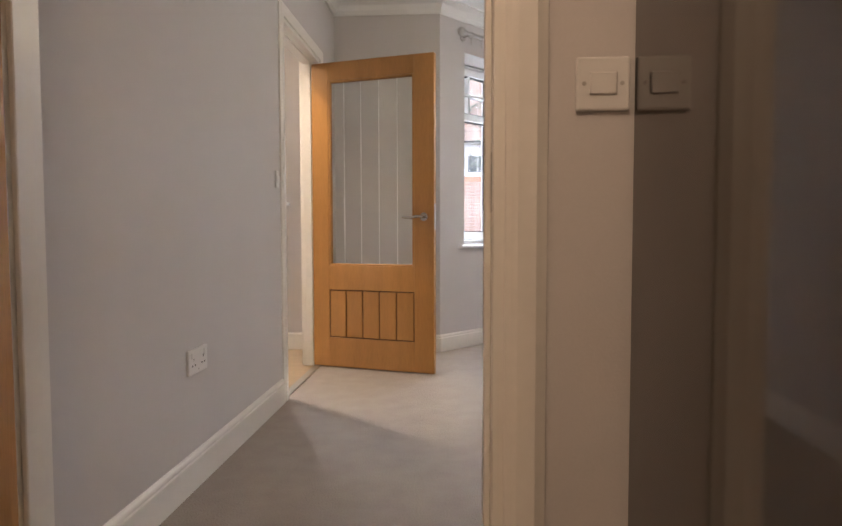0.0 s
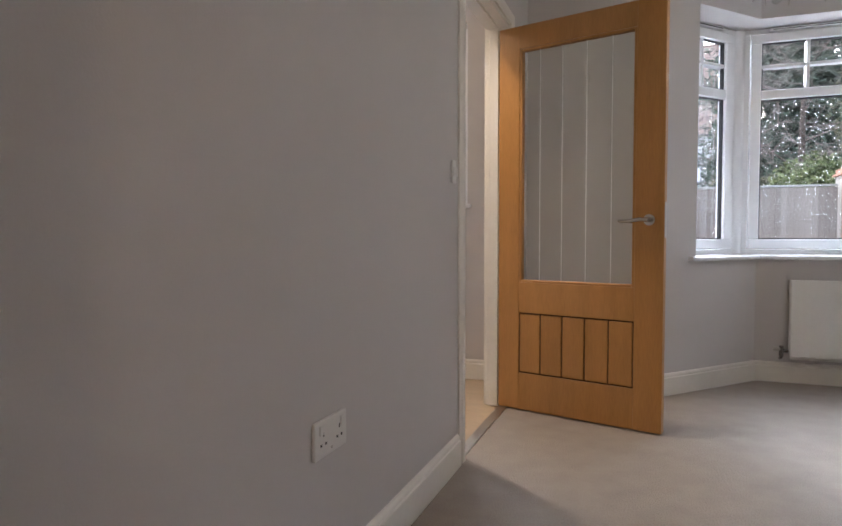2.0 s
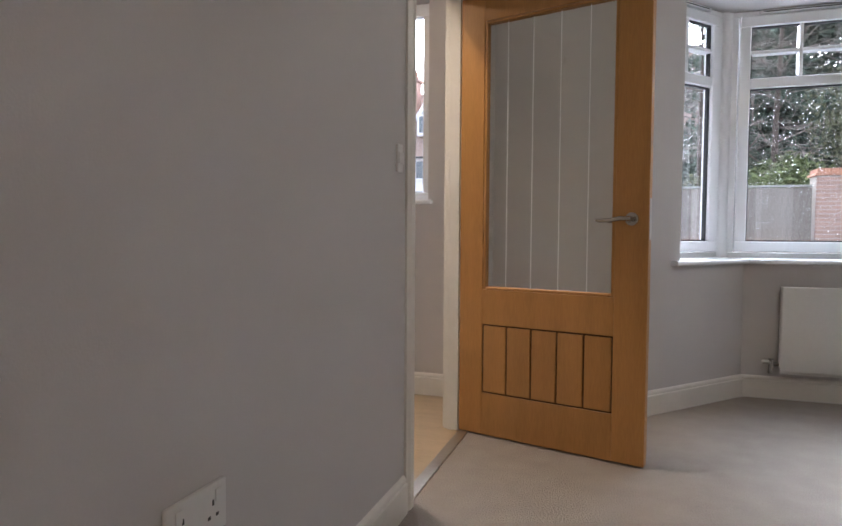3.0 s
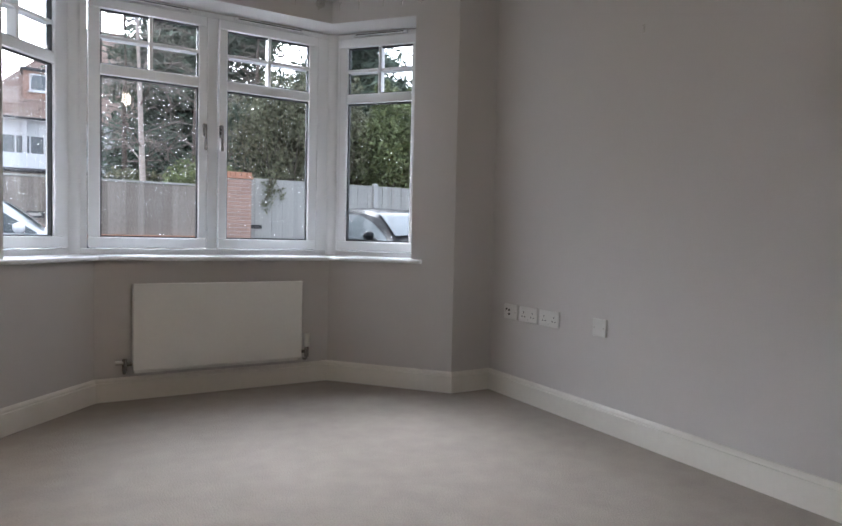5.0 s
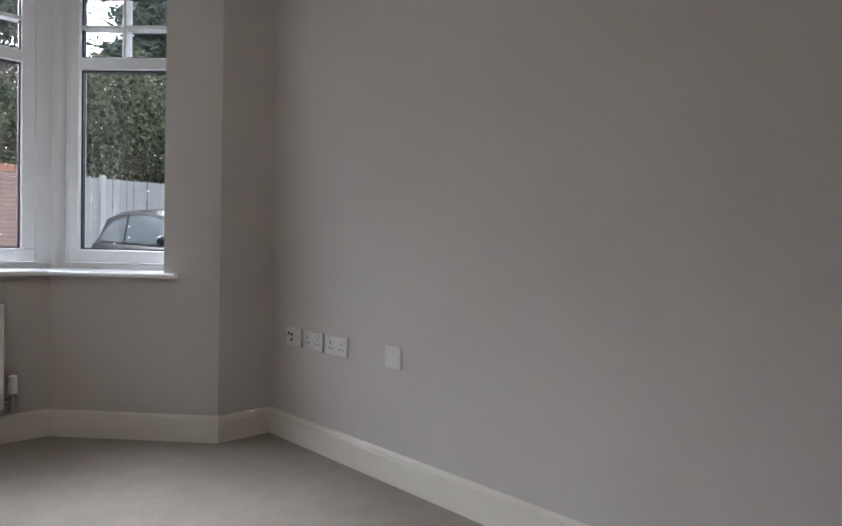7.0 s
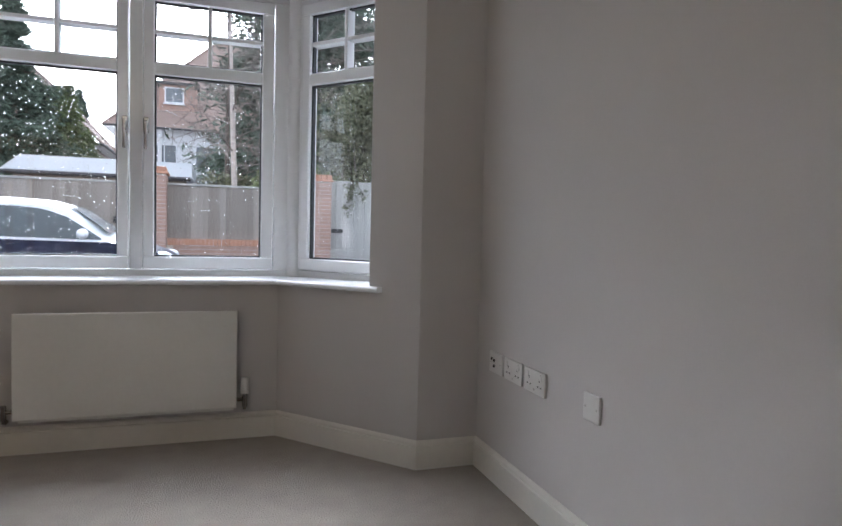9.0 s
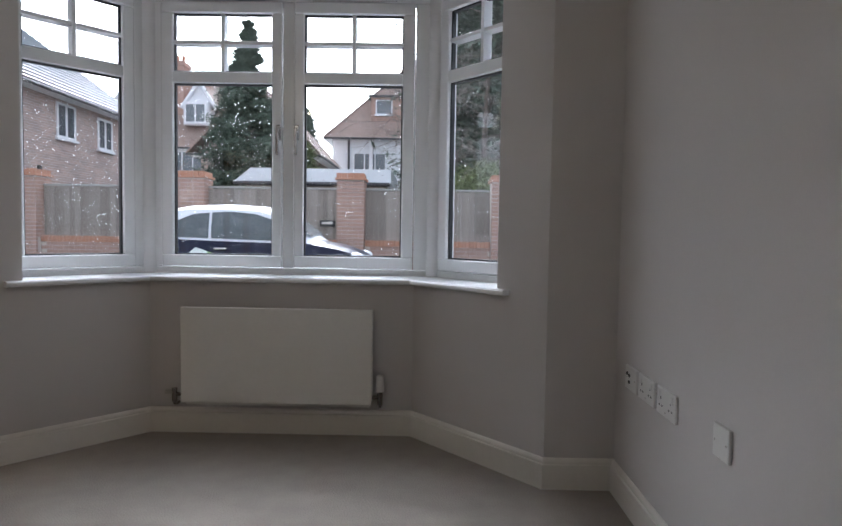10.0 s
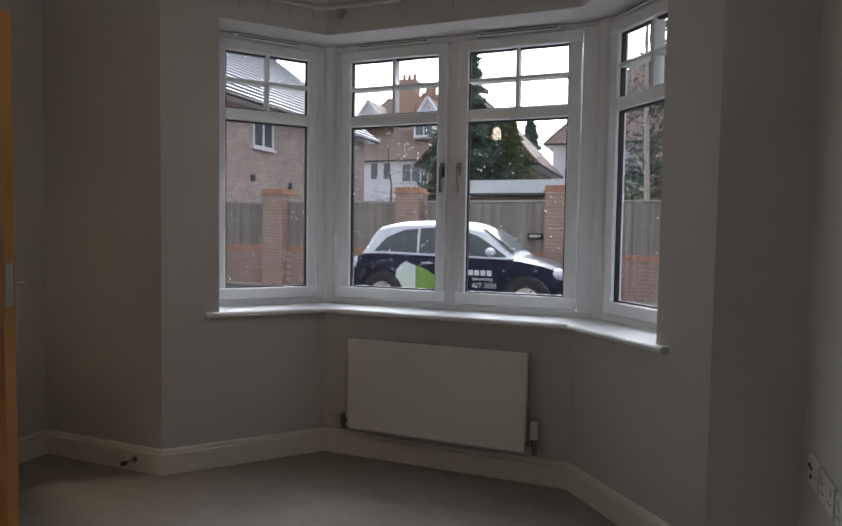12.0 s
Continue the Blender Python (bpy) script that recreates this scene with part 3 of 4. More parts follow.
# ---- curtain pole round the bay, and the pendant lamp ----
def curtain_pole():
    top = thing("curtain_pole", "brushed steel bay curtain pole with rings", "curtain pole", pose(0, 0, 0))
    z, inset = 2.352, 0.10
    c = math.tan(math.acos(side_l.x) / 2) * inset
    a = along(BAY[3], side_l, 0.17, -out_l, inset)
    b = (BAY[2][0] + c, YB - inset)
    d = (BAY[1][0] - c, YB - inset)
    e = along(BAY[0], side_r, 0.17, -out_r, inset)
    pts = [Vector((*p, z)) for p in (a, b, d, e)]
    path = [pts[0]]
    for i in (1, 2):
        u, v = (pts[i] - pts[i - 1]).normalized(), (pts[i + 1] - pts[i]).normalized()
        path += [pts[i] - u * 0.06, pts[i] - u * 0.02 + v * 0.004, pts[i] + v * 0.02 - u * 0.004, pts[i] + v * 0.06]
    path.append(pts[3])
    part("pole", tube(path, 0.014, sides=14), STEEL, top, smooth=True)
    for p, q in ((pts[0], pts[1]), (pts[3], pts[2])):
        w = (p - q).normalized()
        fin = rod(p, p + w * 0.02, 0.018)
        ball(p + w * 0.045, 0.032, fin, 14, 10)
        part("finial", fin, STEEL, top, "ball finial", True)
    for p, off in ((pts[0].lerp(pts[1], 0.12), out_l), (pts[1].lerp(pts[2], 0.03), Vector((0, 1))), (pts[1].lerp(pts[2], 0.97), Vector((0, 1))), (pts[3].lerp(pts[2], 0.12), out_r)):
        o3 = Vector((off.x, off.y, 0))
        bm = rod(p, p + o3 * inset, 0.007)
        rod(p + o3 * (inset - 0.012), p + o3 * inset, 0.028, bm, 18)
        part("bracket", bm, STEEL, top, smooth=True)
    rng = random.Random(4)
    for s in range(3):
        n = 8 if s == 1 else 5
        for i in range(n):
            p = pts[s].lerp(pts[s + 1], (i + 0.6 + rng.uniform(-0.2, 0.2)) / n)
            w = (pts[s + 1] - pts[s]).normalized()
            across = Vector((-w.y, w.x, 0))
            ring = [p + across * (0.022 * math.sin(k)) + Vector((0, 0, 0.022 * math.cos(k) - 0.008)) for k in np.linspace(0, 2 * math.pi, 15)]
            r = part("ring", tube(ring, 0.003, sides=6), STEEL, top, smooth=True)
            part("clip", rod(p + Vector((0, 0, -0.03)), p + Vector((0, 0, -0.075)), 0.0042, sides=6), STEEL, r)


curtain_pole()


def pendant():
    top = thing("pendant_lamp", "bare lit pendant bulb hanging from the ceiling", "lamp", pose(1.66, 3.15, 0))
    part("ceiling_rose", rod((0, 0, CEILING), (0, 0, CEILING - 0.03), 0.045, sides=20, r2=0.03), PLASTIC, top, smooth=True)
    part("cord", rod((0, 0, CEILING - 0.03), (0, 0, 2.20), 0.004, sides=8), PLASTIC, top)
    part("lamp_holder", rod((0, 0, 2.20), (0, 0, 2.13), 0.016, sides=14, r2=0.02), PLASTIC, top, smooth=True)
    bulb = part("bulb", ball((0, 0, 2.085), 0.034, u=16, v=12, squash=(1, 1, 1.35)), BULB, top, "glowing frosted bulb", True)
    bulb.visible_shadow = False


BULB = glow_mat("lit_bulb", (1.0, 0.82, 0.55), 25)
pendant()

# ---- outside: materials ----
GZ = -0.10
TARMAC = mat("wet_tarmac", (0.055, 0.056, 0.058), 0.45, vary=0.3, scale=0.7, fine=60, bump=0.004)
BRICK = mat("red_brick", (0.40, 0.265, 0.215), 0.85, vary=0.22, scale=6, fine=60, bump=0.003, each=0.5)
BRICK_CAP = mat("orange_brick", (0.44, 0.225, 0.145), 0.8, vary=0.15, scale=6, fine=60, bump=0.003, each=0.5)
MORTAR = mat("mortar", (0.50, 0.45, 0.40), 0.9, vary=0.12, fine=80)
FENCE = mat("weathered_fence", (0.27, 0.235, 0.205), 0.85, vary=0.5, scale=1.6, fine=26, bump=0.003, stretch=(5, 5, 0.5), each=0.45)
FENCE_PALE = mat("pale_fence", (0.38, 0.375, 0.35), 0.85, vary=0.22, scale=1.4, fine=24, bump=0.003, stretch=(5, 5, 0.5), each=0.3)
CONCRETE = mat("concrete", (0.46, 0.46, 0.44), 0.85, vary=0.12, scale=3, fine=70, bump=0.002)
RENDERED = mat("white_render", (0.74, 0.75, 0.77), 0.85, vary=0.06, scale=1.2, fine=40)
FASCIA = mat("white_fascia", (0.75, 0.76, 0.78), 0.5, vary=0.05)
GUTTER = mat("dark_gutter", (0.04, 0.04, 0.045), 0.4, vary=0.1)
SLATE = mat("grey_roof_tile", (0.42, 0.45, 0.48), 0.35, vary=0.15, scale=2, fine=20, each=0.2)
CLAY = mat("brown_roof_tile", (0.28, 0.205, 0.172), 0.75, vary=0.28, scale=1.0, fine=9, each=0.2)
FELT = mat("pale_metal_roof", (0.66, 0.70, 0.74), 0.35, vary=0.08, scale=1.5, fine=20)
FARGLASS = mat("far_window_glass", (0.10, 0.115, 0.13), 0.08, vary=0.2, spec=0.8)
BARK = mat("bark", (0.10, 0.08, 0.065), 0.9, vary=0.3, scale=6, fine=40, bump=0.004)
BIRCH = mat("birch_bark", (0.46, 0.40, 0.36), 0.8, vary=0.35, scale=5, fine=30, stretch=(1, 1, 4))


def leaf_mat(name, colour, vary=0.45):
    m = mat(name, colour, 0.6, vary=0.15, spec=0.3)
    n, l = m.node_tree.nodes, m.node_tree.links
    geo = n.new("ShaderNodeNewGeometry")
    rng = n.new("ShaderNodeMapRange")
    rng.inputs["To Min"].default_value, rng.inputs["To Max"].default_value = 1 - vary, 1 + vary
    l.new(geo.outputs["Random Per Island"], rng.inputs["Value"])
    mul = n.new("ShaderNodeMix")
    mul.data_type, mul.blend_type = "RGBA", "MULTIPLY"
    mul.inputs[0].default_value = 1.0
    l.new(n["Mix"].outputs[2], mul.inputs[6])
    l.new(rng.outputs[0], mul.inputs[7])
    l.new(mul.outputs[2], n["Principled BSDF"].inputs["Base Color"])
    return m


CONIFER = leaf_mat("conifer_needles", (0.105, 0.140, 0.105))
CYPRESS = leaf_mat("cypress_leaves", (0.135, 0.160, 0.065))
LAUREL = leaf_mat("laurel_leaves", (0.155, 0.185, 0.080))
IVY = leaf_mat("ivy_leaves", (0.165, 0.170, 0.105))
TWIG = leaf_mat("brown_twigs", (0.175, 0.140, 0.122))

# ---- ground ----
struct("ground", box(-300, 300, 5.45, 600, GZ - 0.4, GZ), TARMAC, "wet dark tarmac drive and far ground")


# ---- boundary wall, fence and gate ----
FY = 14.5
PIERS = (-8.6, -5.33, -1.98, 1.19, 4.25)


def brick_mesh(w, d, h, material, name="brick"):
    return mesh_of(name, box(-w / 2, w / 2, -d / 2, d / 2, -h / 2, h / 2, 0.004), material)


STRETCHER, HEADER, CAPBRICK = brick_mesh(0.215, 0.06, 0.065, BRICK), brick_mesh(0.1025, 0.06, 0.065, BRICK), brick_mesh(0.1, 0.06, 0.085, BRICK_CAP, "cap_brick")
RNG = random.Random(11)


def piece(name, me, parent, x, y, z, turn=0.0):
    ob = new(name, me)
    ob.parent = parent
    ob.matrix_local = pose(x, y, z, 0, RNG.uniform(-0.4, 0.4), turn)
    return ob


def pier(x):
    """A brick gate pier, 0.56 m square, with a capping of orange bricks."""
    top = thing("brick_pier", "red brick pier with an orange brick cap", "pier", pose(x, FY, GZ), "piers of the boundary wall")
    s, h = 0.27, 2.12
    part("core", box(-s + 0.012, s - 0.012, -s + 0.012, s - 0.012, 0, h), MORTAR, top, "pale mortar")
    c = 0
    z = 0.035 + 0.075 * 8
    part("base_courses", box(-s, s, -s, s, 0, z - 0.04), BRICK, top)
    while z < h - 0.03:
        row = [(-0.163, STRETCHER), (0.063, STRETCHER), (0.219, HEADER)] if c % 2 == 0 else [(-0.219, HEADER), (-0.063, STRETCHER), (0.163, STRETCHER)]
        for u, me in row:
            piece("brick", me, top, u, -s + 0.03 + RNG.uniform(0, 0.004), z)
            if z > 0.9:
                piece("brick", me, top, s - 0.03, u if me is STRETCHER else u * 0.95, z, 90)
        z, c = z + 0.075, c + 1
    part("cap_slab", box(-s - 0.03, s + 0.03, -s - 0.03, s + 0.03, h, h + 0.045, 0.004), BRICK_CAP, top, "orange tile course")
    for i in range(5):
        piece("cap_brick", CAPBRICK, top, -0.224 + 0.112 * i, -s + 0.02, h + 0.09)
    part("cap_core", box(-s + 0.01, s - 0.01, -s + 0.045, s - 0.01, h + 0.045, h + 0.13), BRICK_CAP, top)
    return top


for px in PIERS:
    pier(px)


def low_wall(x0, x1):
    top = thing("boundary_wall", "low red brick wall with an orange brick coping", "wall", pose(0, FY, GZ), "bays of the boundary wall")
    part("core", box(x0, x1, -0.095, 0.10, 0, 0.80), MORTAR, top)
    bm = bmesh.new()
    for c in range(10):
        x, z = x0 + (0.1125 if c % 2 else 0.0), 0.095 + 0.075 * c
        while x < x1 - 0.05:
            b = min(x + 0.215, x1)
            box(x, b, -0.1085, -0.05, z - 0.0325, z + 0.0325, bm=bm)
            x += 0.225
    tagged(part("brickwork", bm, BRICK, top), kind="stuff")
    bm = bmesh.new()
    x = x0
    while x < x1 - 0.03:
        box(x + 0.004, min(x + 0.071, x1), -0.125, 0.12, 0.81, 0.93 + RNG.uniform(-0.004, 0.004), bm=bm)
        x += 0.075
    tagged(part("coping", bm, BRICK_CAP, top, "orange brick-on-edge coping"), kind="stuff")


BOARD = mesh_of("board", box(-0.055, 0.055, -0.009, 0.009, 0, 1.0, 0.002), FENCE)
BOARD_PALE = mesh_of("board", box(-0.062, 0.062, -0.009, 0.009, 0, 1.86, 0.002), FENCE_PALE)


def fence_panel(x0, x1):
    top = thing("fence_panel", "weathered grey-brown closeboard fence panel on the wall", "fence", pose(0, FY, 0.82), "fence panels")
    n = max(1, round((x1 - x0) / 0.105))
    for i in range(n):
        piece("board", BOARD, top, x0 + (i + 0.5) * (x1 - x0) / n, RNG.uniform(-0.006, 0.006), RNG.uniform(0, 0.015))
    part("rail", box(x0, x1, 0.012, 0.06, 0.2, 0.28), FENCE, top)
    part("rail", box(x0, x1, 0.012, 0.06, 0.75, 0.83), FENCE, top)
    # pale colour on the capping paints in its wet sheen
    part("capping", box(x0, x1, -0.03, 0.05, 1.016, 1.055, 0.005), FENCE_PALE, top, "weathered capping rail, coloured pale for wet sheen")


def fence_plate(x, z):
    top = thing("letter_box", "small dark letter box fixed to the fence boards", "letter box", pose(x, FY - 0.02, z))
    part("body", box(-0.15, 0.15, -0.035, 0.0, -0.06, 0.06, 0.006), DARK, top)
    part("flap", box(-0.11, 0.11, -0.042, -0.035, -0.02, 0.03, 0.003), STEEL, top, "dull steel flap")


fence_plate(0.70, 1.16)
for a, b in zip(PIERS, PIERS[1:]):
    low_wall(a + 0.275, b - 0.275)
    fence_panel(a + 0.275, b - 0.275)


def pale_fence(x0, x1, gate=False):
    top = thing("wooden_gate" if gate else "fence_panel", "pale grey closeboard gate beside the pier" if gate else "pale grey weathered closeboard fence panel", "gate" if gate else "fence", pose(0, FY, GZ), "" if gate else "pale fence panels")
    n = round((x1 - x0) / 0.125)
    for i in range(n):
        piece("board", BOARD_PALE, top, x0 + (i + 0.5) * (x1 - x0) / n, RNG.uniform(-0.006, 0.006), 0.30 + RNG.uniform(0, 0.012))
    part("rail", box(x0, x1, 0.012, 0.06, 0.6, 0.68), FENCE_PALE, top)
    part("rail", box(x0, x1, 0.012, 0.06, 1.8, 1.88), FENCE_PALE, top)
    part("gravel_board", box(x0, x1, -0.02, 0.02, 0.0, 0.30), CONCRETE, top, "white concrete gravel board")
    if gate:
        part("letter_plate", box(x0 + 0.03, x0 + 0.27, -0.03, -0.012, 1.11, 1.19, 0.004), DARK, top, "black letter plate")


def fence_post(x):
    top = thing("concrete_post", "pale concrete fence post", "fence post", pose(x, FY, GZ), "concrete posts")
    part("shaft", box(-0.05, 0.05, -0.06, 0.06, 0, 2.22, 0.01), CONCRETE, top)


pale_fence(4.54, 5.86, True)
for a, b in ((5.98, 7.40), (7.52, 9.27), (9.39, 11.17), (11.29, 13.2)):
    pale_fence(a, b)
for x in (5.92, 7.46, 9.33, 11.23):
    fence_post(x)


# ---- cars ----
def smooth_loft(rows, bm=None):
    bm = bm or bmesh.new()
    rings = [[bm.verts.new(p) for p in row] for row in rows]
    for a, b in zip(rings, rings[1:]):
        for j in range(len(a) - 1):
            bm.faces.new((a[j], a[j + 1], b[j + 1], b[j]))
    bm.faces.new(rings[0]), bm.faces.new(rings[-1])
    return bm


def paint_mat(name, colour, rough=0.3):
    m = mat(name, colour, rough, vary=0.06, scale=2, fine=30, spec=0.12)
    m.node_tree.nodes["Principled BSDF"].inputs["Coat Weight"].default_value = 0.04
    return m


NAVY, WHITEPAINT, GREYPAINT = paint_mat("navy_paint", (0.008, 0.011, 0.028)), paint_mat("white_paint", (0.75, 0.77, 0.80)), paint_mat("dark_grey_paint", (0.012, 0.013, 0.015))
CARGLASS = mat("car_glass", (0.11, 0.125, 0.13), 0.12, vary=0.1, spec=0.12)
# base paler than the side glass: sky reflection put into the colour
SCREENGLASS = mat("windscreen_glass", (0.16, 0.18, 0.19), 0.08, vary=0.1, spec=0.4)
TYRE = mat("tyre_rubber", (0.02, 0.02, 0.02), 0.8, vary=0.1, fine=60)
LAMPGLASS = mat("lamp_lens", (0.65, 0.68, 0.72), 0.1, vary=0.1, spec=0.9)
LEAFGREEN = mat("green_sticker", (0.22, 0.37, 0.06), 0.4, vary=0.12, scale=3)
LEAFWHITE = mat("pale_sticker", (0.70, 0.76, 0.70), 0.4, vary=0.06)
STICKER = mat("white_sticker", (0.75, 0.76, 0.78), 0.4, vary=0.04)


def lerp_list(table, x):
    return float(np.interp(x, [a for a, _ in table], [b for _, b in table]))


def car(name, label, m, body_paint, roof_paint, L=3.70, decals=False):
    """A small three-door hatchback. Local x forward from the middle, y to its left, z up from the road; the near side is -y."""
    top = thing(name, label, "car", m)
    k = L / 3.70
    belt = [(-1.85, 0.62), (-1.80, 0.86), (-1.62, 0.97), (-1.2, 0.985), (0.0, 0.955), (0.75, 0.94), (0.95, 0.935), (1.35, 0.86), (1.65, 0.76), (1.78, 0.66), (1.85, 0.50)]
    width = [(-1.85, 0.55), (-1.80, 0.70), (-1.6, 0.80), (-1.2, 0.845), (0.0, 0.85), (1.0, 0.845), (1.5, 0.78), (1.75, 0.66), (1.85, 0.50)]
    rows = []
    for x in np.linspace(-1.85, 1.85, 45):
        w, b = lerp_list(width, x), lerp_list(belt, x)
        bulge = max(max(0, 1 - ((x - c) / 0.42) ** 2) for c in (-1.17, 1.17)) * 0.03
        low = 0.20
        half = [(w * 0.86, low), (w * 0.96 + bulge, low + 0.10), (w + bulge, low + 0.32 * (b - low)), (w * 1.0 + bulge * 0.6, low + 0.62 * (b - low)), (w * 0.975, b - 0.10), (w * 0.93, b - 0.03), (w * 0.80, b), (w * 0.4, b + 0.025), (0, b + 0.03)]
        rows.append([(x * k, -y, z) for y, z in half] + [(x * k, y, z) for y, z in reversed(half[:-1])])
    body = part("body", smooth_loft(rows), body_paint, top, smooth=True)
    roof = [(-1.66, 0.96), (-1.52, 1.22), (-1.35, 1.40), (-1.0, 1.475), (-0.4, 1.50), (0.1, 1.475), (0.45, 1.38), (0.75, 1.16), (1.0, 0.95)]
    rows = []
    for x in np.linspace(-1.66, 1.0, 31):
        r, b = lerp_list(roof, x), lerp_list(belt, x) - 0.04
        f = max(0.0, min(1.0, (r - b) / 0.5))
        wb, wr = lerp_list(width, x) * 0.925, 0.62 * (0.55 + 0.45 * f) + 0.04
        half = [(wb, b), (wb * (1 - 0.35) + wr * 0.35 + 0.012, b + (r - b) * 0.45), (wr + 0.03, b + (r - b) * 0.86), (wr * 0.90, r - 0.02), (wr * 0.5, r + 0.005), (0, r + 0.012)]
        rows.append([(x * k, -y, z) for y, z in half] + [(x * k, y, z) for y, z in reversed(half[:-1])])
    cabin = part("roof", smooth_loft(rows), roof_paint, top, "roof and pillars", True)

    def side_y(x, z):
        r, b = lerp_list(roof, x), lerp_list(belt, x) - 0.04
        f = max(0.0, min(1.0, (r - b) / 0.5))
        wb, wr = lerp_list(width, x) * 0.925, 0.62 * (0.55 + 0.45 * f) + 0.04
        t = (z - b) / max(0.05, r - b)
        return float(np.interp(t, [0, 0.45, 0.86, 0.99], [wb, wb * 0.65 + wr * 0.35 + 0.012, wr + 0.03, wr * 0.92]))

    for s in (-1, 1):
        for nm, xa, xb in (("rear_side_window", -1.36, -0.62), ("door_window", -0.58, 0.82)):
            bm = bmesh.new()
            cols = []
            for x in np.linspace(xa, xb, 14):
                top_z = lerp_list([(-1.36, 1.02), (-1.15, 1.22), (-0.85, 1.345), (-0.3, 1.385), (0.1, 1.35), (0.4, 1.245), (0.82, 0.96)], x)
                lo = lerp_list(belt, x) + 0.005
                cols.append([bm.verts.new((x * k, s * (side_y(x, z) + 0.008), z)) for z in np.linspace(lo, max(top_z, lo + 0.01), 5)])
            for a, b in zip(cols, cols[1:]):
                for j in range(4):
                    bm.faces.new((a[j], a[j + 1], b[j + 1], b[j]))
            part(nm, bm, CARGLASS, cabin, "dark tinted glass", True)
        mirror = part("wing_mirror", ball((0.62 * k, s * 0.93, 1.02), 0.10, u=14, v=10, squash=(0.75, 0.95, 0.72)), WHITEPAINT if decals else body_paint, top, "painted wing mirror", True)
        part("mirror_arm", box(0.60 * k, 0.66 * k, s * 0.80 if s > 0 else -0.90, s * 0.90 if s > 0 else -0.80, 0.95, 0.98, 0.01), DARK, mirror)
        part("door_handle", box(-0.52 * k, -0.32 * k, s * 0.852 - 0.014, s * 0.852 + 0.014, 0.80, 0.835, 0.01), CHROME if decals else body_paint, top, "door handle", True)
        part("headlight", ball((1.60 * k, s * 0.64, 0.70), 0.15, u=14, v=10, squash=(1.0, 0.75, 0.62)), LAMPGLASS, top, "clear headlight", True)
        part("tail_light", ball((-1.74 * k, s * 0.66, 0.78), 0.10, u=12, v=8, squash=(0.7, 0.8, 1.1)), LAMPGLASS, top, "rear light", True)
        for x in (-1.17, 1.17):
            cx = x * k
            part("wheel_arch", rod((cx, s * 0.80, 0.31), (cx, s * 0.888, 0.31), 0.36, sides=28), DARK, top, "black wheel arch", True)
            wheel = part("wheel", rod((cx, s * 0.70, 0.30), (cx, s * 0.893, 0.30), 0.295, sides=28), TYRE, top, "black tyre", True)
            part("rim", rod((cx, s * 0.89, 0.30), (cx, s * 0.897, 0.30), 0.205, sides=24), STEEL, wheel, "alloy rim", True)
            for i in range(5):
                a = i * 2 * math.pi / 5
                part("spoke", rod((cx, s * 0.90, 0.30), (cx + 0.19 * math.cos(a), s * 0.90, 0.30 + 0.19 * math.sin(a)), 0.02, sides=6), CHROME, wheel)
    bm = bmesh.new()
    cols = []
    for x in np.linspace(0.40, 0.90, 8):
        cols.append([bm.verts.new((x * k + 0.012, y, lerp_list(roof, x) + 0.014 - 0.02 * (y / 0.6) ** 2)) for y in np.linspace(-0.60 - 0.1 * (x - 0.4), 0.60 + 0.1 * (x - 0.4), 9)])
    for a, b in zip(cols, cols[1:]):
        for j in range(8):
            bm.faces.new((a[j], a[j + 1], b[j + 1], b[j]))
    part("windscreen", bm, SCREENGLASS, cabin, "windscreen", True)
    part("sill_trim", box(-0.55 * k, 0.95 * k, -0.87, -0.855, 0.24, 0.30, 0.004), DARK, top)
    part("bumper_grille", box(1.80 * k, 1.86 * k, -0.4, 0.4, 0.34, 0.5, 0.02), DARK, top)
    if decals:
        y = -0.862
        pts = ((-0.98, 0.42), (-0.92, 0.72), (-0.78, 0.84), (-0.60, 0.78), (-0.42, 0.72), (-0.22, 0.60), (-0.02, 0.46), (-0.10, 0.34), (-0.60, 0.30))
        for nm, sub, me in (("leaf_sticker", [pts[i] for i in (0, 1, 2, 3, 8)], LEAFWHITE), ("leaf_sticker", [pts[i] for i in (3, 4, 5, 6, 7, 8)], LEAFGREEN)):
            bm = bmesh.new()
            bm.faces.new([bm.verts.new((x, y - 0.012, z)) for x, z in sub])
            ext = bmesh.ops.extrude_face_region(bm, geom=bm.faces[:])["geom"]
            for v in ext:
                if isinstance(v, bmesh.types.BMVert):
                    v.co.y += 0.010
            part(nm, bm, me, top, "green and white leaf-shaped sticker")
        for i in range(9):
            part("sign_bar", box(-0.22 + i * 0.097, -0.145 + i * 0.097, y - 0.008, y + 0.002, 0.66, 0.74), STICKER, top, "white sign shape")
        for txt, x, z, h in (("Investment", 0.33, 0.585, 0.055), ("427 2020", 0.33, 0.475, 0.075)):
            curve = bpy.data.curves.new("lettering", "FONT")
            curve.body, curve.size, curve.extrude = txt, h * 1.35, 0.002
            tmp = bpy.data.objects.new("lettering", curve)
            me = bpy.data.meshes.new_from_object(tmp)
            bpy.data.objects.remove(tmp)
            me.materials.append(STICKER)
            ob = new("lettering", me)
            ob.parent = top
            ob.matrix_local = pose(x, y - 0.006, z, 90, 0, 0)
    return top


car("hatchback_car", "navy blue hatchback with a white roof, on the drive", pose(0.03, 12.08, GZ), NAVY, WHITEPAINT, 3.70, True)
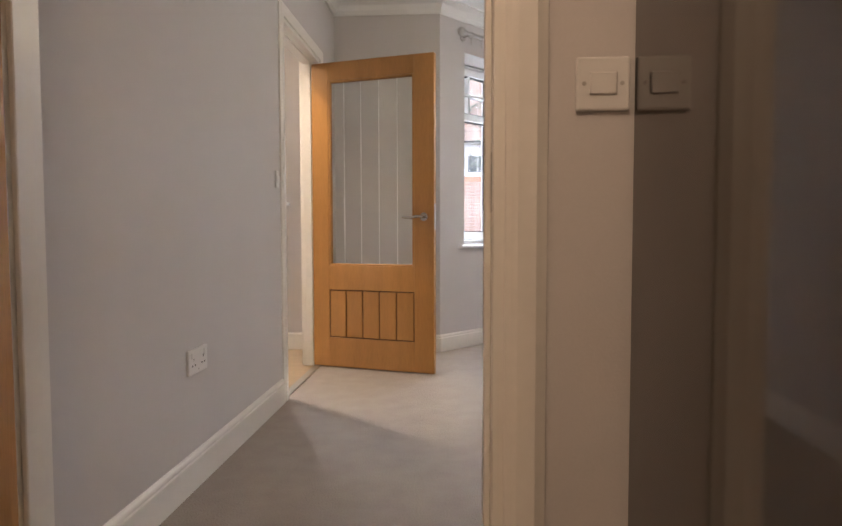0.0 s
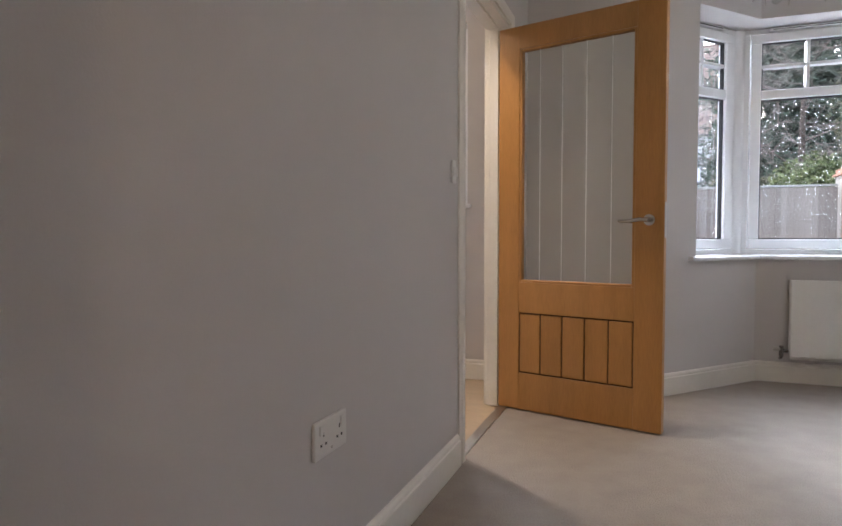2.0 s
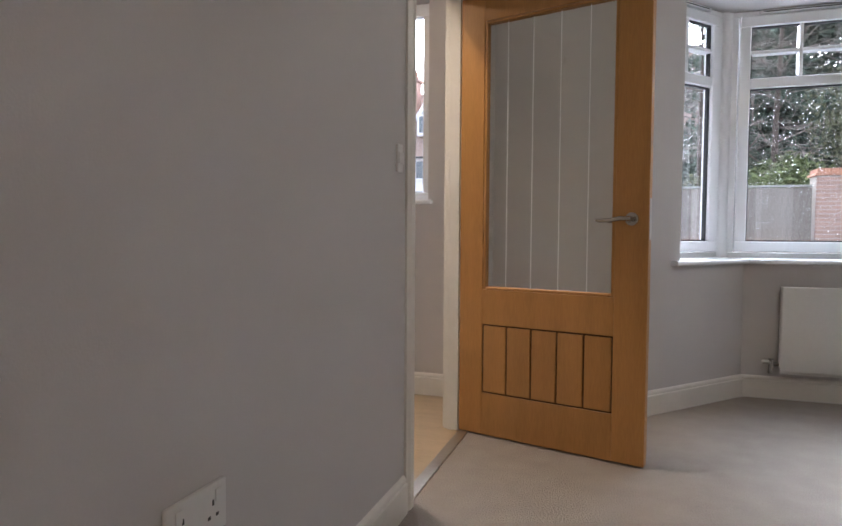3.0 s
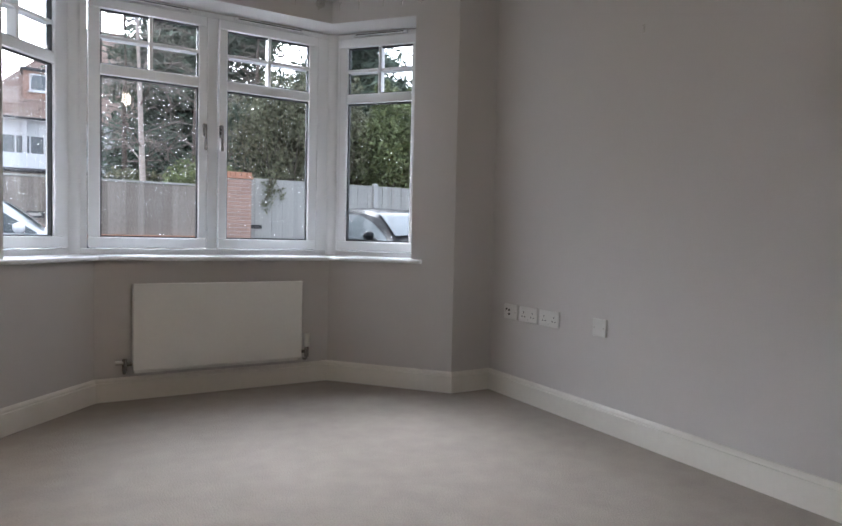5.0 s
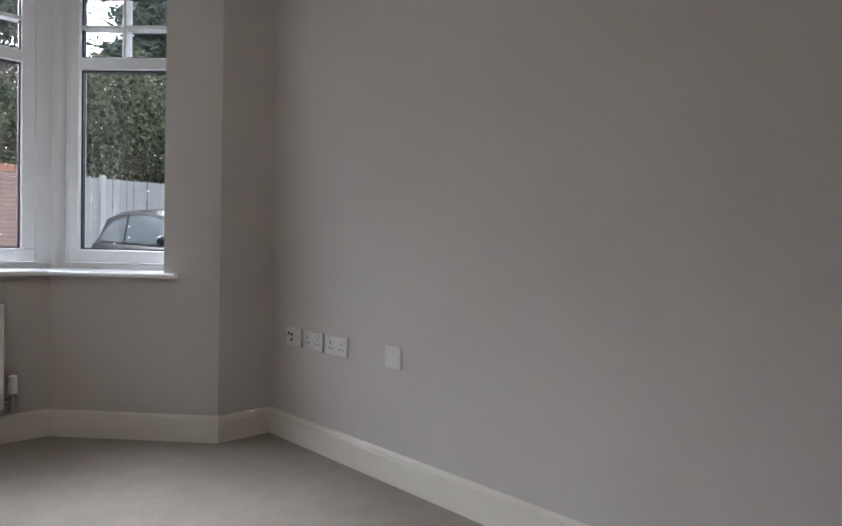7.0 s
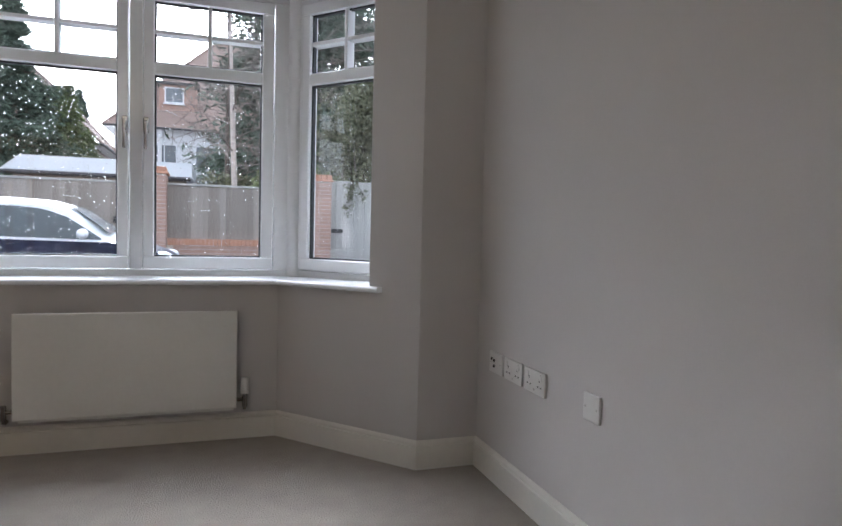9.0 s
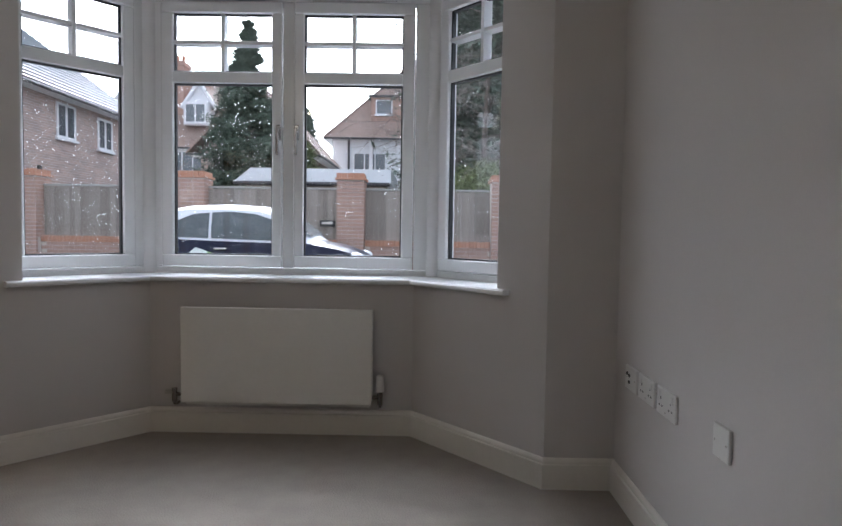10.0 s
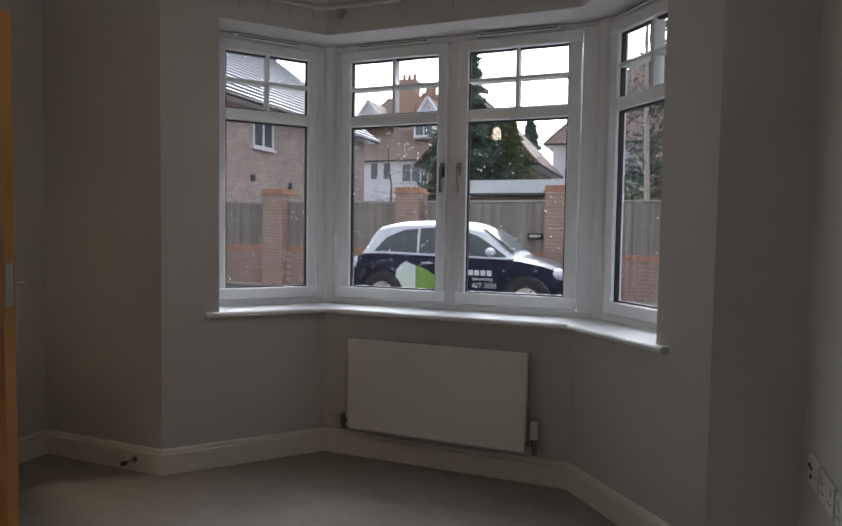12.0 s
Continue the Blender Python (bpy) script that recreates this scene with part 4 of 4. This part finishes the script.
car("parked_car", "dark grey car parked by the pale fence", pose(6.16, 11.0, GZ, 0, 0, -84), GREYPAINT, GREYPAINT, 4.3)


# ---- houses ----
def tiled_slope(a, b, c, d, course, thick, bm, lip=0.07):
    """Overlapping tile courses on a roof slope with eave a-b and ridge d-c."""
    a, b, c, d = (Vector(p) for p in (a, b, c, d))
    n = max(3, int((d - a).length / course))
    up = (b - a).cross(d - a).normalized()
    if up.z < 0:
        up = -up
    for i in range(n):
        t0, t1 = i / n, min(1.0, (i + 1.15) / n)
        q = [a.lerp(d, t0), b.lerp(c, t0), b.lerp(c, t1), a.lerp(d, t1)]
        lift = (thick * 1.6, thick * 1.6, thick * 0.4, thick * 0.4)
        hi = [bm.verts.new(p + up * h) for p, h in zip(q, lift)]
        lo = [bm.verts.new(p - up * 0.01 + (d - a).normalized() * (lip if k < 2 else 0.0)) for k, p in enumerate(q)]
        bm.faces.new(hi)
        bm.faces.new((lo[0], lo[1], hi[1], hi[0]))
        bm.faces.new((lo[1], lo[2], hi[2], hi[1]))
        bm.faces.new((lo[3], lo[0], hi[0], hi[3]))
    return bm


def house_window(parent, m, w, h, lights=2):
    """A white window on a wall: local x along, -y outwards, z up from its sill."""
    win = new("window")
    win.parent = parent
    win.matrix_local = m
    f = 0.07
    bm = box(0, w, -0.04, 0.02, 0, f)
    box(0, w, -0.04, 0.02, h - f, h, bm=bm)
    for i in range(lights + 1):
        x = (w - f) * i / lights
        box(x, x + f, -0.04, 0.02, f, h - f, bm=bm)
    part("frame", bm, FASCIA, win, "white window frame")
    part("sill", box(-0.06, w + 0.06, -0.10, 0.0, -0.07, 0.0), FASCIA, win)
    for i in range(lights):
        x = (w - f) * i / lights
        part("pane", box(x + f, x + (w - f) / lights, -0.01, 0.0, f, h - f), FARGLASS, win)


def brick_wall_mat():
    m = mat("far_brickwork", (0.42, 0.325, 0.285), 0.9, vary=0.15, scale=1.5, fine=20)
    n, l = m.node_tree.nodes, m.node_tree.links
    co, mp = n.new("ShaderNodeTexCoord"), n.new("ShaderNodeMapping")
    mp.inputs["Rotation"].default_value = (radians(90), 0, radians(90))
    sep, com = n.new("ShaderNodeSeparateXYZ"), n.new("ShaderNodeCombineXYZ")
    add = n.new("ShaderNodeMath")
    l.new(co.outputs["Object"], sep.inputs[0])
    l.new(sep.outputs["X"], add.inputs[0]), l.new(sep.outputs["Y"], add.inputs[1])
    l.new(add.outputs[0], com.inputs["X"]), l.new(sep.outputs["Z"], com.inputs["Y"])
    br = n.new("ShaderNodeTexBrick")
    br.inputs["Scale"].default_value, br.inputs["Brick Width"].default_value, br.inputs["Row Height"].default_value = 1.0, 0.225, 0.075
    br.inputs["Mortar Size"].default_value = 0.006
    br.inputs["Color1"].default_value, br.inputs["Color2"].default_value, br.inputs["Mortar"].default_value = (1.1, 1.02, 1.0, 1), (0.78, 0.8, 0.82, 1), (1.35, 1.55, 1.7, 1)
    l.new(com.outputs[0], br.inputs["Vector"])
    mul = n.new("ShaderNodeMix")
    mul.data_type, mul.blend_type = "RGBA", "MULTIPLY"
    mul.inputs[0].default_value = 1.0
    l.new(n["Mix"].outputs[2], mul.inputs[6]), l.new(br.outputs["Color"], mul.inputs[7])
    l.new(mul.outputs[2], n["Principled BSDF"].inputs["Base Color"])
    return m


FARBRICK = brick_wall_mat()


def hip_house(name, label, x0, x1, y0, y1, eave, ridge, wall, tile, hip, over=0.45, course=0.32, along_x=True, step=0.025):
    top = thing(name, label, "house", pose(0, 0, GZ))
    e, r = eave - GZ, ridge - GZ
    part("wall", box(x0, x1, y0, y1, 0, e), wall, top)
    a, b, c, d = (x0 - over, y0 - over, e), (x1 + over, y0 - over, e), (x1 + over, y1 + over, e), (x0 - over, y1 + over, e)
    if along_x:
        p, q = ((x0 + hip, (y0 + y1) / 2, r), (x1 - hip, (y0 + y1) / 2, r))
        slopes = ((a, b, q, p), (b, c, q, q), (c, d, p, q), (d, a, p, p))
    else:
        p, q = (((x0 + x1) / 2, y0 + hip, r), ((x0 + x1) / 2, y1 - hip, r))
        slopes = ((a, b, p, p), (b, c, q, p), (c, d, q, q), (d, a, p, q))
    if hip < 0:
        # gable ends in place of hips
        slopes = slopes[1::2]
        for yy in (y0, y1 - 0.25):
            rise = (r - e) * (x1 - x0) / (x1 - x0 + 2 * over)
            bm = bmesh.new()
            rings = [[bm.verts.new((px, py, pz)) for px, pz in ((x0, e), (x1, e), ((x0 + x1) / 2, e + rise))] for py in (yy, yy + 0.25)]
            bm.faces.new(rings[0]), bm.faces.new(rings[1])
            for i in range(3):
                bm.faces.new((rings[0][i], rings[0][i - 1], rings[1][i - 1], rings[1][i]))
            part("gable_wall", bm, wall, top)
    for s in slopes:
        part("roof", tiled_slope(*s, course, step, bmesh.new()), tile, top, "tiled roof slope")
    part("soffit", box(x0 - over, x1 + over, y0 - over, y1 + over, e - 0.06, e - 0.005), FASCIA, top)
    g = 0.06
    bm = bmesh.new()
    for u, v in ((a, b), (b, c), (c, d), (d, a)):
        rod((u[0], u[1], e - 0.01), (v[0], v[1], e - 0.01), g, bm, 8)
    part("gutter", bm, GUTTER, top, "dark gutter")
    bm = rod(p, q, 0.11, sides=8)
    for cnr, end in ((a, p), (b, q if along_x else p), (c, q), (d, p if along_x else q)):
        rod(cnr, end, 0.09 if hip > 0 else 0.05, bm, 8)
    part("ridge_tiles", bm, tile, top)
    return top


# brick house with its long wall towards the drive
h1 = hip_house("brick_house", "two-storey pale red brick house with a grey tiled roof", -21.0, -8.4, 12.5, 25.2, 4.88, 9.85, FARBRICK, SLATE, -0.4, along_x=False, course=0.31, step=0.06)
for y, z, w, h in ((17.68, 3.68, 1.05, 1.05), (20.55, 3.68, 1.0, 1.05), (22.87, 3.62, 0.96, 1.05)):
    house_window(h1, pose(-8.4, y, z - GZ, 0, 0, 90), w, h)
for y, z in ((17.6, 2.75), (19.6, 2.65)):
    part("wall_vent", box(-8.40, -8.36, y, y + 0.2, z, z + 0.2, 0.01), DARK, h1, "small dark wall vent")

# white house with a brown hipped roof
h2 = hip_house("white_house", "white rendered house with a brown tiled hipped roof", -2.8, 9.5, 38, 47, 6.28, 12.3, RENDERED, CLAY, 5.0, course=0.34)
dm = part("dormer", box(-0.65, 1.25, 38.4, 42.5, 7.05, 8.85), BRICK, h2, "tile-hung dormer")
part("dormer_roof", box(-0.78, 1.38, 38.25, 42.5, 8.85, 8.98), GUTTER, dm)
house_window(h2, pose(-0.38, 38.38, 7.85), 0.98, 0.86, 1)
for x in (-0.66, 2.9):
    part("balcony_post", box(x, x + 0.2, 37.66, 37.84, 3.6, 6.26), FASCIA, h2, "white balcony post")
part("balcony_front", box(-2.5, 6.0, 37.62, 37.72, 3.2, 4.3), RENDERED, h2, "white balcony front")
for x in (-1.6, 1.2, 4.0):
    house_window(h2, pose(x, 37.98, 4.0), 1.9, 1.6, 3)
part("downpipe", rod((-1.85, 37.9, 0), (-1.85, 37.9, 6.3), 0.06, sides=8), GUTTER, h2)

# far house with chimneys, white gables and a brown roof
h3 = hip_house("far_house", "large white house with brown roofs, dormers and brick chimneys", -21.5, -9.5, 45, 55, 6.5, 12.2, RENDERED, CLAY, 3.0, course=0.34)
for x, zt, w in ((-15.6, 13.1, 1.35), (-13.8, 12.0, 0.85)):
    ch = part("chimney", box(x - w / 2, x + w / 2, 47, 48.2, 8, zt), BRICK, h3, "tall brick chimney stack")
    part("chimney_cap", box(x - w / 2 - 0.12, x + w / 2 + 0.12, 46.9, 48.3, zt - 0.35, zt - 0.1), BRICK, ch)
    for i in range(3):
        part("chimney_pot", rod((x - w / 3 + i * w / 3, 47.6, zt), (x - w / 3 + i * w / 3, 47.6, zt + 0.5), 0.16, sides=10, r2=0.12), BRICK_CAP, ch)


def gable(parent, x, w, z0, z1, y):
    bm = bmesh.new()
    pts = [(x - w / 2, z0), (x + w / 2, z0), (x, z1)]
    f = [bm.verts.new((px, y, pz)) for px, pz in pts]
    b = [bm.verts.new((px, y + 4.5, pz)) for px, pz in pts]
    bm.faces.new(f), bm.faces.new(b)
    for i in range(3):
        j = (i + 1) % 3
        bm.faces.new((f[i], f[j], b[j], b[i]))
    g = part("gable", bm, RENDERED, parent, "white gable")
    bm = bmesh.new()
    for s in (-1, 1):
        rod((x + s * (w / 2 + 0.2), y - 0.15, z0 - 0.2), (x, y - 0.15, z1 + 0.15), 0.14, bm, 6)
    part("bargeboard", bm, FASCIA, g, "white bargeboards")
    for s in (-1, 1):
        bm = tiled_slope((x + s * (w / 2 + 0.25), y - 0.2, z0 - 0.15), (x + s * (w / 2 + 0.25), y + 4.5, z0 - 0.15), (x, y + 4.5, z1 + 0.2), (x, y - 0.2, z1 + 0.2), 0.34, 0.02, bmesh.new())
        part("gable_roof", bm, CLAY, g)


gable(h3, -18.4, 2.9, 9.5, 11.3, 46.2)
gable(h3, -13.5, 2.1, 9.75, 11.25, 46.2)
dm = part("dormer", box(-14.4, -12.75, 45.6, 48, 8.3, 9.95), RENDERED, h3, "white dormer")
house_window(h3, pose(-14.3, 45.58, 8.45), 1.45, 1.35, 2)
for x in (-17.65, -16.6):
    house_window(h3, pose(x, 44.98, 5.2), 0.7, 1.3, 1)
house_window(h3, pose(-15.05, 44.98, 5.0), 2.3, 1.4, 3)

# small brick house behind the conifers
hip_house("small_house", "brick house end with a dark tiled roof", -7.5, -2.5, 30, 36, 4.3, 7.5, FARBRICK, CLAY, -0.5, over=0.5, along_x=False)

# outbuilding with a pale metal roof behind the fence
gb = thing("outbuilding", "low outbuilding with a pale metal roof behind the fence", "shed", pose(0, 18, GZ - 0.04))
part("wall", box(-2.0, 1.6, 0, 3.0, 0, 2.36), FENCE, gb)
bm = bmesh.new()
edge = ((-2.2, 2.36), (1.78, 2.36), (1.78, 2.71), (-1.78, 2.71))
front, back = ([bm.verts.new((x, y, z)) for x, z in edge] for y in (-0.3, 3.2))
bm.faces.new(front), bm.faces.new(back)
for i in range(4):
    bm.faces.new((front[i], front[(i + 1) % 4], back[(i + 1) % 4], back[i]))
part("metal_roof", bm, FELT, gb, "pale grey-blue metal roof edge")
part("gutter", rod((-2.2, -0.32, 2.33), (1.75, -0.32, 2.33), 0.05, sides=8), GUTTER, gb)


# ---- trees and shrubs ----
def leaves_mesh(name, spots, size, material, seed, flat=0.0, long=1.0, wide=0.45):
    """Small bent leaf sprays, one at each spot."""
    g = np.random.default_rng(seed)
    n = len(spots)
    a = g.normal(size=(n, 3))
    a[:, 2] *= 1 - flat
    a /= np.linalg.norm(a, axis=1)[:, None] + 1e-9
    b = np.cross(a, g.normal(size=(n, 3)))
    b /= np.linalg.norm(b, axis=1)[:, None] + 1e-9
    c = np.cross(a, b)
    s = size * g.uniform(0.55, 1.45, (n, 1))
    verts = np.stack([spots - a * s * long, spots + b * s * wide + c * s * 0.12, spots + a * s * long, spots - b * s * wide + c * s * 0.12], 1).reshape(-1, 3)
    me = bpy.data.meshes.new(name)
    idx = np.arange(4 * n).reshape(n, 4)
    me.from_pydata(verts.tolist(), [], idx.tolist())
    me.materials.append(material)
    return me


def crown(name, me, parent, label=""):
    ob = new(name, me)
    ob.parent = parent
    if label:
        ob["label"] = label
    return ob


def conifer(name, label, x, y, h, r, n, size, material, seed, base=0.5, taper=0.8):
    """A tapering conifer: drooping whorls of branches, thick with sprays, with gaps between them."""
    g = np.random.default_rng(seed)
    top = thing(name, label, "tree", pose(x, y, GZ))
    part("trunk", rod((0, 0, 0), (0, 0, h * 0.97), 0.03 * h * 0.6, sides=10, r2=0.02), BARK, top, "brown trunk")
    bm, spots = bmesh.new(), []
    whorls = int(h * 4)
    for i in range(whorls):
        t = i / whorls
        z0 = base + (h - base) * t
        reach = r * (1 - t) ** taper + 0.04
        for k in range(7):
            ang = g.uniform(0, 2 * math.pi)
            ln = reach * g.uniform(0.6, 1.12)
            tip = Vector((math.cos(ang) * ln, math.sin(ang) * ln, z0 + ln * g.uniform(-0.25, 0.2)))
            rod((0, 0, z0), tip, 0.025, bm, 4, 0.006)
            m = max(6, int(n / (whorls * 7)))
            u = g.uniform(0.15, 1.05, (m, 1)) ** 0.7
            p = np.array([[0, 0, z0]]) * (1 - u) + np.array([tip]) * u
            spots.append(p + g.normal(size=(m, 3)) * (0.04 + 0.14 * ln * u) * np.array([[1, 1, 0.6]]))
    part("limbs", bm, BARK, top)
    crown("crown", leaves_mesh("crown", np.concatenate(spots), size, material, seed + 1, 0.4, 1.6, 0.34), top)
    return top


def shrub(name, label, x, y, z0, z1, rx, ry, n, size, material, seed, clumps=26, foot=0.0):
    g = np.random.default_rng(seed)
    top = thing(name, label, "shrub", pose(x, y, GZ))
    bm, spots = bmesh.new(), []
    for i in range(clumps):
        d = g.normal(size=3)
        d /= np.linalg.norm(d)
        q = g.uniform(0.35, 1.0)
        c = np.array([d[0] * rx * q, d[1] * ry * q, (z0 + z1) / 2 + d[2] * (z1 - z0) / 2 * q])
        rod((c[0] * 0.15, c[1] * 0.15, foot), c, 0.035 if foot == 0 else 0.006, bm, 5, 0.01 if foot == 0 else 0.003)
        m = n // clumps
        e = g.normal(size=(m, 3))
        e /= np.linalg.norm(e, axis=1)[:, None]
        spots.append(c + e * g.uniform(0.2, 1.0, (m, 1)) ** 0.5 * np.array([[0.34 * rx, 0.34 * ry, 0.22 * (z1 - z0)]]) * g.uniform(0.7, 1.3))
    part("stems", bm, BARK, top)
    crown("crown", leaves_mesh("crown", np.concatenate(spots), size, material, seed + 1), top)
    return top


def bare_tree(name, label, x, y, h, bark, twig, seed, spread=0.75, depth=5, r0=0.08):
    g = random.Random(seed)
    top = thing(name, label, "tree", pose(x, y, GZ))
    trunk, twigs = bmesh.new(), bmesh.new()
    pts, p = [], Vector((0, 0, 0))
    for i in range(9):
        pts.append(p.copy())
        p = p + Vector((g.uniform(-0.06, 0.06), g.uniform(-0.06, 0.06), h / 8))
    tube(pts, [r0 * (1 - 0.9 * i / 8) + 0.006 for i in range(9)], trunk, 8)

    def grow(a, way, ln, r, k):
        b = a + way * ln
        rod(a, b, r * 0.8, twigs, 3, r * 0.45)
        if k == 0:
            return
        for i in range(3 if k > 2 else 2):
            w = (way + Vector((g.gauss(0, spread), g.gauss(0, spread), g.gauss(0.05, spread * 0.7)))).normalized()
            grow(a.lerp(b, g.uniform(0.45, 1.0)), w, ln * g.uniform(0.6, 0.85), r * 0.6, k - 1)

    for i in range(22):
        t = 0.22 + 0.76 * i / 22
        a = pts[int(t * 8)].lerp(pts[min(8, int(t * 8) + 1)], t * 8 % 1)
        ang = g.uniform(0, 2 * math.pi)
        grow(a, Vector((math.cos(ang), math.sin(ang), g.uniform(0.0, 0.5))).normalized(), h * 0.13 * (1.15 - t * 0.6), r0 * 0.42 * (1.1 - t), depth - 1)
    part("trunk", trunk, bark, top, smooth=True)
    part("branches", twigs, twig, top, "fine bare branches")
    return top


conifer("conifer", "tall dark green conifer behind the outbuilding", -3.65, 24, 8.5, 2.5, 110000, 0.06, CONIFER, 21, 0.5, 1.1)
conifer("conifer", "broad olive-green cypress beside a dark conifer", -2.5, 25.5, 5.9, 1.6, 50000, 0.06, CYPRESS, 23)
conifer("far_conifer", "far dark conifer against the white sky", -9.6, 66, 13.5, 2.3, 14000, 0.2, CONIFER, 25)
conifer("cedar_tree", "large dark cedar with drooping branches behind the fence", 5.4, 24.5, 15.0, 3.5, 110000, 0.10, CONIFER, 27, 1.0, 0.45)
conifer("cedar_tree", "large dark evergreen tree behind the hedge", 10.2, 22.5, 9.5, 3.6, 80000, 0.10, CONIFER, 29, 1.0, 0.6)
bare_tree("birch_tree", "slender birch with a pale trunk and bare branches", 2.8, 17.0, 9.0, BIRCH, TWIG, 31)
bare_tree("bare_tree", "bare brown tree tangle behind the fence", 4.2, 19.2, 10.5, BARK, TWIG, 33, 0.9, 5, 0.10)
bare_tree("bare_tree", "bare brown tree tangle behind the fence", 2.6, 20.5, 9.0, BARK, TWIG, 35, 0.9, 5, 0.09)
bare_tree("bare_tree", "bare brown tree tangle behind the fence", 5.4, 17.6, 8.5, BARK, TWIG, 37, 0.9, 5, 0.09)
bare_tree("bare_tree", "low bare branches beside the brick pier", -2.9, 15.8, 3.3, BARK, TWIG, 39, 0.9, 4, 0.05)
shrub("laurel_bush", "glossy green laurel bush behind the fence", 4.1, 16.3, 1.4, 2.7, 0.9, 0.6, 5000, 0.055, LAUREL, 41)
shrub("laurel_bush", "olive-green ivy-grown bush behind the fence", 2.9, 17.6, 1.4, 2.45, 1.0, 0.6, 4500, 0.055, IVY, 43)
shrub("ivy_thicket", "ivy-clad thicket of branches behind the gate", 5.9, 16.6, 1.6, 5.2, 1.3, 0.9, 19000, 0.05, IVY, 45, 40)
shrub("ivy_thicket", "ivy-clad thicket of branches behind the fence", 7.4, 17.2, 1.6, 5.4, 1.2, 0.9, 19000, 0.05, IVY, 47, 40)
shrub("laurel_hedge", "tall bright green laurel hedge behind the pale fence", 9.6, 16.9, 1.5, 4.9, 1.7, 1.2, 30000, 0.065, LAUREL, 49, 44)
shrub("laurel_hedge", "tall bright green laurel hedge behind the pale fence", 12.2, 17.2, 1.5, 4.7, 1.7, 1.2, 22000, 0.065, LAUREL, 51, 36)
shrub("ivy_trail", "ivy hanging over the gate beside the pier", 5.0, 14.5, 1.45, 2.3, 0.30, 0.12, 420, 0.035, IVY, 53, 24, 2.2)


# ---- rain on the panes ----
def raindrops(name, a, b, z0, z1, n, seed):
    """Drops on the outer face of a pane between two plan points."""
    g = np.random.default_rng(seed)
    a, b = np.array((*a, 0.0)), np.array((*b, 0.0))
    way = (b - a) / np.linalg.norm(b - a)
    out = np.array((-way[1], way[0], 0.0))
    seedling = bmesh.new()
    bmesh.ops.create_icosphere(seedling, subdivisions=1, radius=1.0)
    shape = np.array([v.co[:] for v in seedling.verts])
    tris = np.array([[v.index for v in f.verts] for f in seedling.faces])
    seedling.free()
    rad = 0.0010 + 0.0018 * g.random(n) ** 3
    mid = a + (b - a) * g.random((n, 1)) + out * 0.0005
    mid[:, 2] = g.uniform(z0, z1, n)
    tall = np.stack([np.ones(n), np.ones(n), g.uniform(0.9, 1.5, n)], 1)
    verts = (mid[:, None, :] + shape[None] * (rad[:, None] * tall)[:, None, :]).reshape(-1, 3)
    faces = (tris[None] + (np.arange(n) * len(shape))[:, None, None]).reshape(-1, 3)
    me = bpy.data.meshes.new(name)
    me.from_pydata(verts.tolist(), [], faces.tolist())
    me.materials.append(GLASS)
    for p in me.polygons:
        p.use_smooth = True
    ob = tagged(new(name, me), "raindrops on the outside of the glass", "raindrops", kind="stuff")
    ob.visible_shadow = False


def on_unit(p, q, u):
    p, q = Vector(p), Vector(q)
    v = p + (q - p).normalized() * u
    return (v.x, v.y)


raindrops("raindrops", on_unit(wl, wr, 0.155), on_unit(wl, wr, 0.667), 0.90, 1.78, 800, 61)
raindrops("raindrops", on_unit(wl, wr, 0.845), on_unit(wl, wr, 1.353), 0.90, 1.78, 350, 62)
raindrops("raindrops", on_unit(end_l, wl, 0.075), on_unit(end_l, wl, LS - 0.16), 0.90, 1.78, 800, 63)
raindrops("raindrops", on_unit(end_l, wl, 0.075), on_unit(end_l, wl, LS - 0.16), 1.87, 2.14, 120, 64)
raindrops("raindrops", on_unit(wr, end_r, 0.135), on_unit(wr, end_r, LS - 0.10), 0.90, 1.78, 200, 65)
